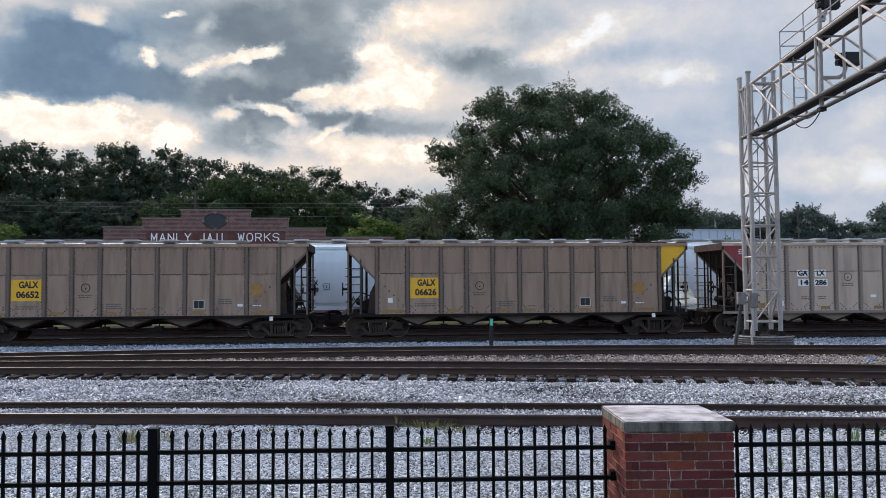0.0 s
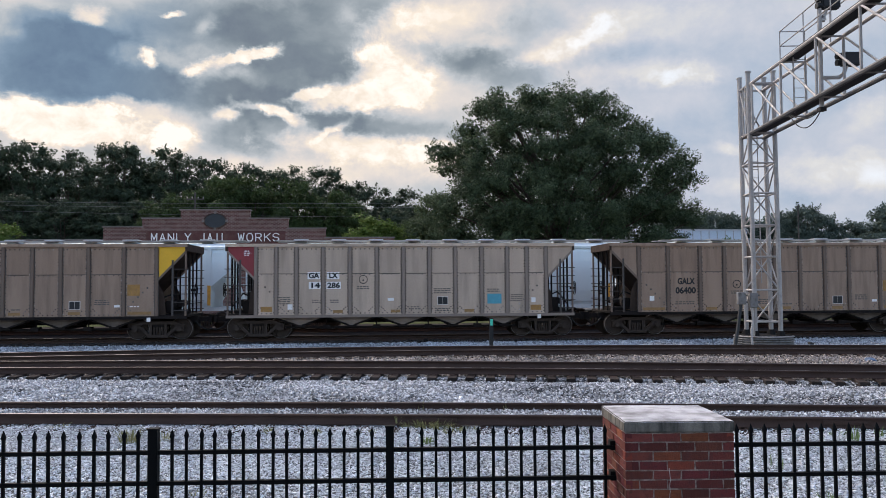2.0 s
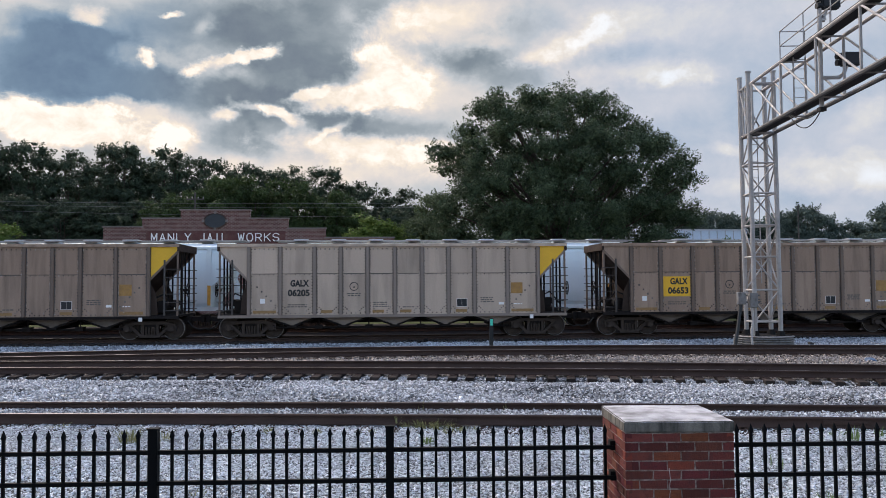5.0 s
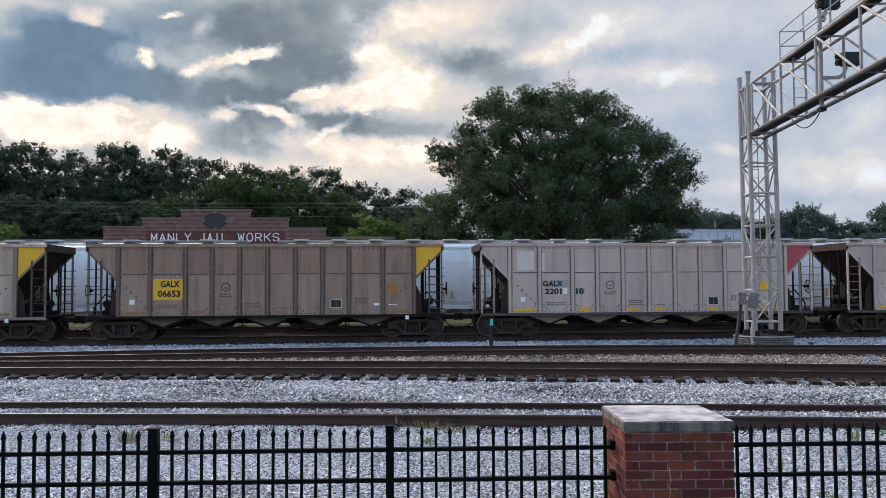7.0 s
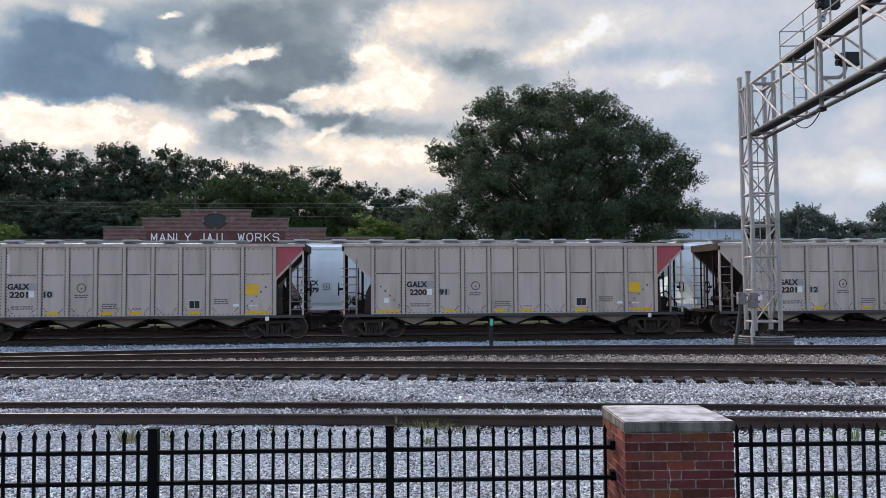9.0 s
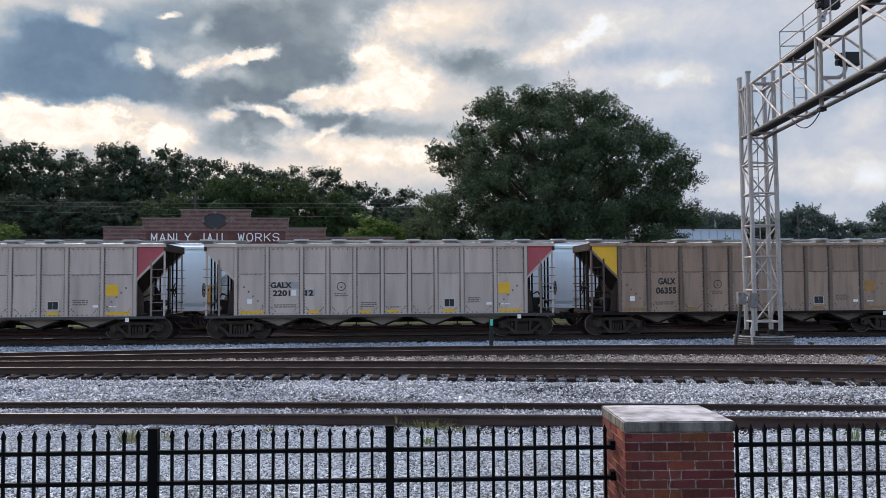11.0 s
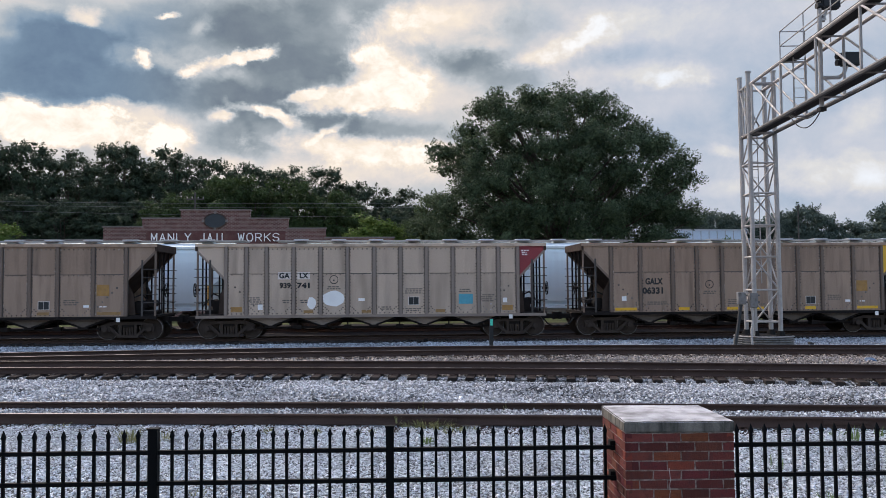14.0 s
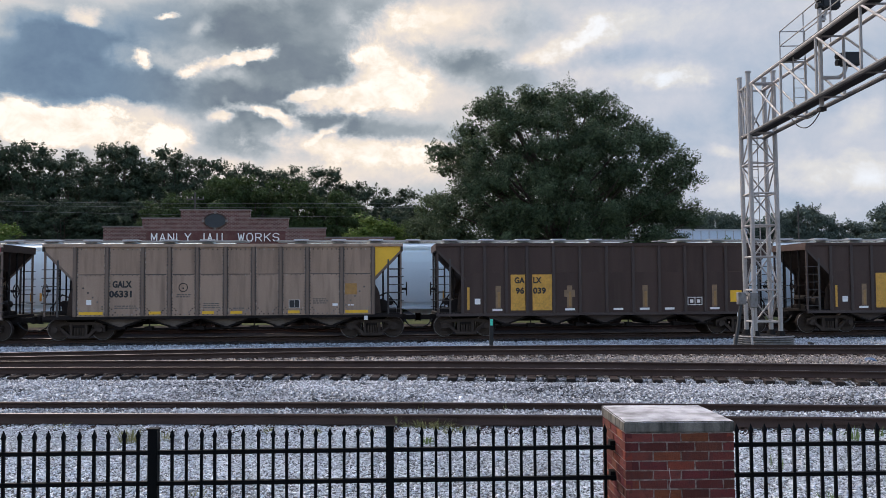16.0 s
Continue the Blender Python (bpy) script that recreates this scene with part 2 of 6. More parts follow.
# ---- mesh helpers ----
def box(bm, x0, x1, y0, y1, z0, z1):
    v = [bm.verts.new((x, y, z)) for x in (x0, x1) for y in (y0, y1) for z in (z0, z1)]
    for q in ((0, 1, 3, 2), (4, 6, 7, 5), (0, 4, 5, 1), (2, 3, 7, 6), (0, 2, 6, 4), (1, 5, 7, 3)):
        bm.faces.new([v[i] for i in q])


def prism(bm, outline, y0, y1):
    """An outline in x and z, given thickness along y."""
    a = [bm.verts.new((x, y0, z)) for x, z in outline]
    b = [bm.verts.new((x, y1, z)) for x, z in outline]
    n = len(outline)
    bm.faces.new(a), bm.faces.new(b[::-1])
    for i in range(n):
        bm.faces.new((a[i], b[i], b[(i + 1) % n], a[(i + 1) % n]))


def tube(bm, p, q, r, sides=6, r2=None):
    p, q = Vector(p), Vector(q)
    d = (q - p).normalized()
    u = d.orthogonal().normalized()
    w = d.cross(u)
    r2 = r if r2 is None else r2
    ring = [(math.cos(2 * math.pi * i / sides), math.sin(2 * math.pi * i / sides)) for i in range(sides)]
    a = [bm.verts.new(p + (u * c + w * s) * r) for c, s in ring]
    b = [bm.verts.new(q + (u * c + w * s) * r2) for c, s in ring]
    for i in range(sides):
        bm.faces.new((a[i], a[(i + 1) % sides], b[(i + 1) % sides], b[i]))
    bm.faces.new(a[::-1]), bm.faces.new(b)


def path_tube(bm, pts, r, sides=6):
    for p, q in zip(pts, pts[1:]):
        tube(bm, p, q, r, sides)


def ring(bm, centre, axis, radius, r, n=20):
    c, ax = Vector(centre), Vector(axis).normalized()
    u = ax.orthogonal().normalized()
    w = ax.cross(u)
    pts = [c + (u * math.cos(2 * math.pi * i / n) + w * math.sin(2 * math.pi * i / n)) * radius for i in range(n + 1)]
    path_tube(bm, pts, r, 5)


def mesh_of(bm, name, material, smooth=False):
    bmesh.ops.recalc_face_normals(bm, faces=bm.faces)
    me = bpy.data.meshes.new(name)
    bm.to_mesh(me)
    bm.free()
    me.materials.append(material)
    if smooth:
        me.polygons.foreach_set("use_smooth", [True] * len(me.polygons))
    return me


def part(name, bm, material, parent, label="", m=None, smooth=False):
    me = bm if isinstance(bm, bpy.types.Mesh) else mesh_of(bm, name, material, smooth)
    ob = new(name, me)
    ob.parent = parent
    if m is not None:
        ob.matrix_basis = m
    return tagged(ob, label)


def thing(name, m, label, category, group="", kind=""):
    ob = new(name)
    ob.matrix_basis = m
    return tagged(ob, label, category, group, kind)


def solid(name, bm, material, label, category, group="", kind="", m=None, smooth=False):
    ob = new(name, mesh_of(bm, name, material, smooth))
    if m is not None:
        ob.matrix_basis = m
    return tagged(ob, label, category, group, kind)


def raw_mesh(name, verts, faces, material, smooth=False):
    """A mesh from arrays, all faces with the same number of corners."""
    me = bpy.data.meshes.new(name)
    k = faces.shape[1]
    me.vertices.add(len(verts)), me.loops.add(faces.size), me.polygons.add(len(faces))
    me.vertices.foreach_set("co", np.ascontiguousarray(verts, np.float32).ravel())
    me.loops.foreach_set("vertex_index", np.ascontiguousarray(faces, np.int32).ravel())
    me.polygons.foreach_set("loop_start", np.arange(0, faces.size, k, dtype=np.int32))
    me.polygons.foreach_set("loop_total", np.full(len(faces), k, np.int32))
    me.update(calc_edges=True)
    me.materials.append(material)
    return me


LETTERS = {}


def lettering(name, text, size, material, parent, x, y, z, label="", width=0.0, depth=0.004):
    """Raised letters that face -y, centred on x, standing on z."""
    key = (text, size, material.name, width)
    if key not in LETTERS:
        cu = bpy.data.curves.new(name, "FONT")
        cu.body, cu.size, cu.align_x, cu.extrude, cu.offset = text, size, "CENTER", depth, size * 0.042
        cu.space_character = 1.02
        cu.resolution_u = 3
        ob = new(name, cu)
        me = bpy.data.meshes.new_from_object(ob.evaluated_get(bpy.context.evaluated_depsgraph_get()))
        bpy.data.objects.remove(ob)
        me.materials.clear()
        me.materials.append(material)
        if width:
            xs = [v.co.x for v in me.vertices]
            k = width / max(max(xs) - min(xs), 0.01)
            for v in me.vertices:
                v.co.x *= k
        LETTERS[key] = me
    ob = new(name, LETTERS[key])
    ob.parent = parent
    ob.matrix_basis = pose(x, y, z, 90, 0, 0)
    return tagged(ob, label)


# ---- sky with broken cloud, drifting ----
def cloud_material():
    m = bpy.data.materials.new("broken_cloud")
    m.use_nodes = True
    n, l = m.node_tree.nodes, m.node_tree.links
    n.clear()

    def math_node(op, a, b=None, c=None):
        k = n.new("ShaderNodeMath")
        k.operation = op
        for i, v in enumerate((a, b, c)):
            if v is None:
                continue
            if isinstance(v, (int, float)):
                k.inputs[i].default_value = v
            else:
                l.new(v, k.inputs[i])
        return k.outputs[0]

    def ease(value, a, b, lo=0.0, hi=1.0):
        r = n.new("ShaderNodeMapRange")
        r.interpolation_type = "SMOOTHSTEP"
        r.inputs[1].default_value, r.inputs[2].default_value, r.inputs[3].default_value, r.inputs[4].default_value = a, b, lo, hi
        l.new(value, r.inputs[0])
        return r.outputs[0]

    tc, sep = n.new("ShaderNodeTexCoord"), n.new("ShaderNodeSeparateXYZ")
    l.new(tc.outputs["Object"], sep.inputs[0])
    az = math_node("ARCTAN2", sep.outputs[0], sep.outputs[1])
    el = math_node("DIVIDE", sep.outputs[2], SKY_R)
    flat = n.new("ShaderNodeCombineXYZ")
    l.new(az, flat.inputs[0]), l.new(math_node("MULTIPLY", el, 1.25), flat.inputs[1])

    def fbm(scale, detail, rough, seed, distort=0.0):
        k = n.new("ShaderNodeTexNoise")
        k.noise_dimensions = "4D"
        k.inputs["W"].default_value = seed
        k.inputs["Scale"].default_value, k.inputs["Detail"].default_value = scale, detail
        k.inputs["Roughness"].default_value, k.inputs["Distortion"].default_value = rough, distort
        l.new(flat.outputs[0], k.inputs["Vector"])
        return k

    # ragged outlines: the coordinates are bent by turbulence of two sizes
    pos = n.new("ShaderNodeCombineXYZ")
    l.new(az, pos.inputs[0]), l.new(el, pos.inputs[1])
    bent_by = pos.outputs[0]
    for scale, detail, seed, amount in ((9.0, 5, 1.7, 0.046), (34.0, 7, 5.3, 0.030)):
        warp, off, bend = fbm(scale, detail, 0.62, seed), n.new("ShaderNodeVectorMath"), n.new("ShaderNodeVectorMath")
        off.operation, bend.operation = "SUBTRACT", "MULTIPLY_ADD"
        l.new(warp.outputs["Color"], off.inputs[0])
        off.inputs[1].default_value = (0.5, 0.5, 0.5)
        l.new(off.outputs[0], bend.inputs[0])
        bend.inputs[1].default_value = (amount, amount * 0.8, 0)
        l.new(bent_by, bend.inputs[2])
        bent_by = bend.outputs[0]

    fray = math_node("MULTIPLY", math_node("SUBTRACT", fbm(21.0, 9, 0.68, 8.4, 0.3).outputs[0], 0.5), 2.0)

    drift = math_node("MULTIPLY", math_node("SUBTRACT", fbm(11.0, 6, 0.52, 6.1, 0.3).outputs[0], 0.5), 1.7)

    def bank(total, across, up, wide, high, weight, turn=0.0, soft=0.6, edge=None):
        """One bank of cloud, or a gap in it: its middle in degrees right of the track's normal and in rise, its half sizes, its weight, its slant and the softness of its edge."""
        mp, ln = n.new("ShaderNodeMapping"), n.new("ShaderNodeVectorMath")
        mp.vector_type, ln.operation = "TEXTURE", "LENGTH"
        l.new(bent_by, mp.inputs[0])
        mp.inputs[1].default_value, mp.inputs[2].default_value, mp.inputs[3].default_value = (radians(across), up, 0), (0, 0, radians(-turn)), (radians(wide), high, 1)
        l.new(mp.outputs[0], ln.inputs[0])
        v = ease(math_node("ADD", ln.outputs["Value"], edge or fray), 0.92 - soft, 0.92 + soft, weight, 0.0)
        return v if total is None else math_node("ADD", total, v)

    # banks of dark cloud
    dens = bank(None, -20.3, 0.246, 7.8, 0.045, 0.85, 4, 0.5, edge=drift)
    dens = bank(dens, -13.0, 0.309, 7.6, 0.039, 0.5, edge=drift)
    dens = bank(dens, -4.4, 0.314, 6.6, 0.051, 0.62, -8, 0.5, edge=drift)
    dens = bank(dens, -12.7, 0.224, 7.2, 0.025, 0.55, 6, 0.5, edge=drift)
    dens = bank(dens, -6.7, 0.255, 4.9, 0.034, 0.5, -14, 0.5, edge=drift)
    dens = bank(dens, -2.9, 0.267, 2.3, 0.021, 0.25, -25, 0.5, edge=drift)
    dens = bank(dens, -7.9, 0.191, 2.8, 0.030, 0.5, 0, 0.5, edge=drift)
    dens = bank(dens, -3.9, 0.208, 3.3, 0.022, 0.55, 25, 0.45, edge=drift)
    dens = bank(dens, 1.0, 0.191, 5.5, 0.018, 0.5, 4, 0.55, edge=drift)
    dens = bank(dens, -1.7, 0.265, 1.8, 0.011, 0.3, 10, 0.5, edge=drift)
    dens = bank(dens, 8.3, 0.270, 4.1, 0.023, 0.55, 6, 0.55, edge=drift)
    dens = bank(dens, 5.0, 0.285, 3.0, 0.015, 0.3, 10, edge=drift)
    dens = bank(dens, 9.7, 0.319, 3.5, 0.018, 0.22, 0, 0.7, edge=drift)
    dens = bank(dens, 15.1, 0.268, 3.1, 0.015, 0.2, -10, 0.7, edge=drift)
    dens = bank(dens, -14.1, 0.190, 1.8, 0.018, 0.1, edge=drift)
    dens = bank(dens, 23.6, 0.189, 8.1, 0.046, 0.13, 0, 0.8, edge=drift)
    dens = bank(dens, 30.6, 0.238, 5.1, 0.037, 0.1, 0, 0.8, edge=drift)
    dens = bank(dens, 28.7, 0.091, 5.2, 0.009, 0.12, 0, 0.8, edge=drift)
    dens = bank(dens, -22.2, 0.299, 3.5, 0.016, 0.5, edge=drift)
    dens = bank(dens, -9.9, 0.177, 2.2, 0.020, 0.35, edge=drift)
    dens = bank(dens, 5.4, 0.176, 2.4, 0.021, 0.15, 0, 0.7, edge=drift)
    # bright gaps
    gaps = bank(None, -20.6, 0.182, 7.3, 0.025, 0.95, 5, 0.3)
    gaps = bank(gaps, -22.2, 0.201, 2.8, 0.006, 0.45, 3)
    gaps = bank(gaps, -16.1, 0.200, 2.1, 0.010, 0.5, 8, 0.5)
    gaps = bank(gaps, -13.7, 0.174, 1.6, 0.022, 0.75, 0, 0.5)
    gaps = bank(gaps, -15.4, 0.264, 0.45, 0.012, 1.0, -10, 0.55)
    gaps = bank(gaps, -16.0, 0.267, 1.2, 0.017, 0.35, 0, 0.8)
    gaps = bank(gaps, -9.1, 0.278, 2.0, 0.0065, 1.05, -14, 0.45)
    gaps = bank(gaps, -7.4, 0.287, 0.8, 0.007, 0.5, -20)
    gaps = bank(gaps, -12.6, 0.254, 0.9, 0.008, 1.05, -24, 0.5)
    gaps = bank(gaps, -10.8, 0.267, 1.0, 0.006, 0.7, -22, 0.7)
    gaps = bank(gaps, -11.0, 0.251, 1.8, 0.008, 0.3, -18, 0.8)
    gaps = bank(gaps, -14.0, 0.321, 0.7, 0.004, 1.1, 5)
    gaps = bank(gaps, -19.1, 0.311, 1.1, 0.011, 0.75, -15)
    gaps = bank(gaps, -11.9, 0.305, 0.5, 0.013, 0.4, 20, 0.8)
    gaps = bank(gaps, -10.3, 0.208, 1.1, 0.009, 0.9, 0, 0.5)
    gaps = bank(gaps, -8.4, 0.217, 1.9, 0.005, 0.55, 12)
    gaps = bank(gaps, -6.7, 0.209, 1.5, 0.007, 0.95, 28, 0.55)
    gaps = bank(gaps, -3.3, 0.187, 1.7, 0.006, 0.75, -36, 0.7)
    gaps = bank(gaps, -1.3, 0.230, 4.5, 0.018, 0.85, -9, 0.4)
    gaps = bank(gaps, -5.2, 0.229, 1.5, 0.005, 0.7, -14, 0.7)
    gaps = bank(gaps, 0.6, 0.258, 2.8, 0.039, 0.75)
    gaps = bank(gaps, 2.0, 0.255, 1.7, 0.023, 0.6, 0, 0.8)
    gaps = bank(gaps, 3.4, 0.238, 2.4, 0.021, 0.45, 0, 0.8)
    gaps = bank(gaps, -0.7, 0.285, 1.6, 0.010, 0.55, -22, 0.7)
    gaps = bank(gaps, 1.0, 0.310, 2.2, 0.030, 0.5, -30, 0.7)
    gaps = bank(gaps, 4.6, 0.328, 4.7, 0.021, 0.55, -6, 0.7)
    gaps = bank(gaps, -2.1, 0.332, 0.8, 0.014, 0.3, 0, 0.8)
    gaps = bank(gaps, -0.9, 0.167, 6.5, 0.018, 0.8, 3, 0.5)
    gaps = bank(gaps, -2.1, 0.140, 10.1, 0.015, 0.45, 0, 0.7)
    gaps = bank(gaps, 3.4, 0.165, 2.0, 0.023, 0.5, 0, 0.7)
    gaps = bank(gaps, 12.8, 0.293, 4.1, 0.015, 0.42, -14, 0.8)
    gaps = bank(gaps, 11.3, 0.283, 2.3, 0.010, 0.45, -8)
    gaps = bank(gaps, 15.2, 0.307, 1.7, 0.009, 0.45, -35, 0.7)
    gaps = bank(gaps, 7.3, 0.300, 2.4, 0.008, 0.35, -10, 0.8)
    gaps = bank(gaps, 17.8, 0.315, 4.5, 0.023, 0.5, 0, 0.8)
    gaps = bank(gaps, 17.8, 0.258, 4.5, 0.017, 0.5, 5, 0.7)
    gaps = bank(gaps, 20.9, 0.248, 2.2, 0.012, 0.4, 0, 0.8)
    gaps = bank(gaps, 30.6, 0.119, 5.4, 0.021, 0.6, 5, 0.75)
    gaps = bank(gaps, 23.9, 0.155, 1.2, 0.006, 0.5, 10, 0.8)
    gaps = bank(gaps, 23.6, 0.111, 3.2, 0.009, 0.3, 0, 0.8)
    gaps = bank(gaps, 32.2, 0.183, 1.2, 0.016, 0.45, 0, 0.8)
    gaps = bank(gaps, 19.6, 0.216, 3.3, 0.016, 0.25, 0, 0.8)
    fine = fbm(13.0, 9, 0.58, 4.2, 0.4)
    puff = fbm(30.0, 9, 0.66, 2.9, 0.5)
    soft = fbm(3.5, 4, 0.5, 7.7)
    gaps = math_node("MINIMUM", gaps, 1.0)
    field = math_node("MULTIPLY", math_node("MINIMUM", dens, 0.86), math_node("SUBTRACT", 1.0, gaps))
    field = math_node("ADD", field, math_node("MULTIPLY", math_node("SUBTRACT", fine.outputs[0], 0.5), 1.0))
    field = math_node("ADD", field, math_node("MULTIPLY", math_node("SUBTRACT", puff.outputs[0], 0.5), 0.30))
    field = math_node("ADD", field, math_node("MULTIPLY", math_node("SUBTRACT", soft.outputs[0], 0.5), 0.4))
    field = math_node("SUBTRACT", field, math_node("MULTIPLY", gaps, ease(puff.outputs[0], 0.30, 0.64, 0.44, 0.86)))
    # shafts of light fanning down from the gap before the sun
    dx, dy = math_node("SUBTRACT", az, radians(-10.5)), math_node("SUBTRACT", 0.275, el)
    away = math_node("SQRT", math_node("ADD", math_node("MULTIPLY", dx, dx), math_node("MULTIPLY", dy, dy)))
    fan = math_node("ARCTAN2", dx, dy)
    stripe = n.new("ShaderNodeTexNoise")
    stripe.noise_dimensions = "1D"
    stripe.inputs["Scale"].default_value, stripe.inputs["Detail"].default_value = 3.1, 1
    l.new(fan, stripe.inputs["W"])
    reach = math_node("MULTIPLY", ease(away, 0.035, 0.075), ease(away, 0.10, 0.19, 1.0, 0.0))
    spread = math_node("MULTIPLY", ease(fan, -0.35, 0.1), ease(fan, 0.95, 1.25, 1.0, 0.0))
    shafts = math_node("MULTIPLY", math_node("MULTIPLY", reach, spread), ease(stripe.outputs[0], 0.40, 0.68))
    field = math_node("SUBTRACT", field, math_node("MULTIPLY", shafts, 0.14))
    # the cloud thins out to the right
    field = math_node("MULTIPLY_ADD", field, 0.5, ease(az, radians(-5), radians(22), 0.395, 0.345))
    ramp = n.new("ShaderNodeValToRGB")
    e = ramp.color_ramp.elements
    e[0].position, e[0].color = 0.0, (1.0, 0.97, 0.91, 1)
    e[1].position, e[1].color = 1.0, (0.115, 0.152, 0.215, 1)
    for p, c in ((0.06, (0.95, 0.90, 0.83)), (0.15, (0.84, 0.77, 0.675)), (0.28, (0.68, 0.66, 0.65)), (0.45, (0.49, 0.54, 0.585)), (0.60, (0.33, 0.39, 0.44)), (0.78, (0.205, 0.26, 0.31))):
        k = e.new(p)
        k.color = (*c, 1)
    l.new(field, ramp.inputs[0])
    em, out = n.new("ShaderNodeEmission"), n.new("ShaderNodeOutputMaterial")
    # clearer and bluer to the right, slate blue in the deep bank to the left
    col = ramp.outputs[0]
    for amount, colour in ((ease(az, radians(6), radians(20)), (0.78, 0.885, 1.04)), (math_node("MULTIPLY", ease(az, radians(-9), radians(-19)), ease(field, 0.45, 0.75)), (0.80, 0.97, 1.16))):
        mul = n.new("ShaderNodeMix")
        mul.data_type, mul.blend_type = "RGBA", "MULTIPLY"
        l.new(amount, mul.inputs[0]), l.new(col, mul.inputs[6])
        mul.inputs[7].default_value = (*colour, 1)
        col = mul.outputs[2]
    l.new(col, em.inputs[0])
    em.inputs[1].default_value = 0.44
    l.new(em.outputs[0], out.inputs[0])
    return m


SKY_R = 1500.0


def backdrop():
    us, zs = np.linspace(radians(-58), radians(66), 63), np.linspace(-40, 1150, 24)
    v = np.array([(SKY_R * math.sin(u), SKY_R * math.cos(u), z) for z in zs for u in us])
    f = np.array([(j * 63 + i, j * 63 + i + 1, (j + 1) * 63 + i + 1, (j + 1) * 63 + i) for j in range(23) for i in range(62)])
    ob = new("backdrop", raw_mesh("backdrop", v, f, cloud_material()))
    ob.location = EYE
    return tagged(ob, "morning sky of broken grey cloud with bright gaps", "sky", kind="structure")


SKY = backdrop()


# ---- ground and tracks ----
def bent(p, q, r):
    """A gentle curve through three places of a rail, straight on beyond them."""
    s1, s2 = (q[1] - p[1]) / (q[0] - p[0]), (r[1] - q[1]) / (r[0] - q[0])
    c = (s2 - s1) / (r[0] - p[0])

    def y(x):
        xx = min(max(x, p[0] - 3), r[0] + 3)
        v = p[1] + s1 * (xx - p[0]) + c * (xx - p[0]) * (xx - q[0])
        slope = s1 + c * (2 * xx - p[0] - q[0])
        return v + slope * (x - xx)
    return y


NEAR_A = bent((-6.67, 15.02), (-0.72, 14.28), (7.51, 13.01))
NEAR_B = bent((-10.52, 23.66), (-1.91, 22.56), (11.43, 19.75))
NEAR_C = bent((-12.11, 27.23), (-2.36, 27.88), (15.30, 26.40))


def NEAR_D(x):
    return 35.28


def NEAR_E(x):
    return 42.78


BED = -0.20


def ground_z(x, y):
    """Height of the ballast: low before the siding, a shoulder up to the main track, tie ends laid bare."""
    if y > 34 or y < -4 or abs(x) > 61:
        return BED - 0.03
    a, b, c = NEAR_A(x), NEAR_B(x), NEAR_C(x)
    wave = 0.025 * noise.noise(Vector((x * 0.6, y * 0.6, 0)))
    if y < a:
        return BED - 0.05 + wave + 0.03 * max(0.0, 1 - (a - y) / 1.5)
    if y < a + 1.435:
        return BED + 0.05
    if y < b - 1.15:
        t = (y - a - 1.435) / max(0.5, b - 1.15 - a - 1.435)
        return BED + 0.02 - 0.10 * t + wave + 0.05 * math.sin(math.pi * t)
    if y < b - 0.45:
        return BED - 0.13 + wave
    if y < b + 0.05:
        return BED - 0.09
    return BED - 0.045 + wave * 0.5


def ground():
    xs = np.concatenate([[-3000, -1200, -500, -250, -120], np.arange(-60, 60.1, 0.75), [120, 250, 500, 1200, 3000]])
    ys = np.concatenate([[-400, -100, -30], np.arange(-4, 7, 0.75), np.arange(7, 36, 0.24), np.arange(36.3, 66, 0.9), [80, 120, 250, 500, 1200, 3000]])
    nx = len(xs)
    v = [(x, y, ground_z(x, y)) for y in ys for x in xs]
    f = np.array([(j * nx + i, j * nx + i + 1, (j + 1) * nx + i + 1, (j + 1) * nx + i) for j in range(len(ys) - 1) for i in range(nx - 1)])
    return tagged(new("ground", raw_mesh("ground", np.array(v), f, M_GROUND)), "grey crushed stone ground of a railway yard", "ground", kind="structure")


def bed(name, y0, y1, material, label):
    xs, ys = np.linspace(-90, 110, 101), np.linspace(y0, y1, 12)
    v = np.array([(x, y, BED + 0.004 + 0.03 * (noise.noise(Vector((x * 0.4, y * 0.8, 3))) + 0.4)) for y in ys for x in xs])
    f = np.array([(j * 101 + i, j * 101 + i + 1, (j + 1) * 101 + i + 1, (j + 1) * 101 + i) for j in range(11) for i in range(100)])
    return tagged(new(name, raw_mesh(name, v, f, material)), label, "ground", kind="structure")


ground()
bed("roadbed", 34.55, 51.0, M_DARKBED, "dark roadbed under the trains")
bed("verge", 51.0, 61.5, M_TURF, "rough grass verge before the brick building")
GAUGE = 1.435


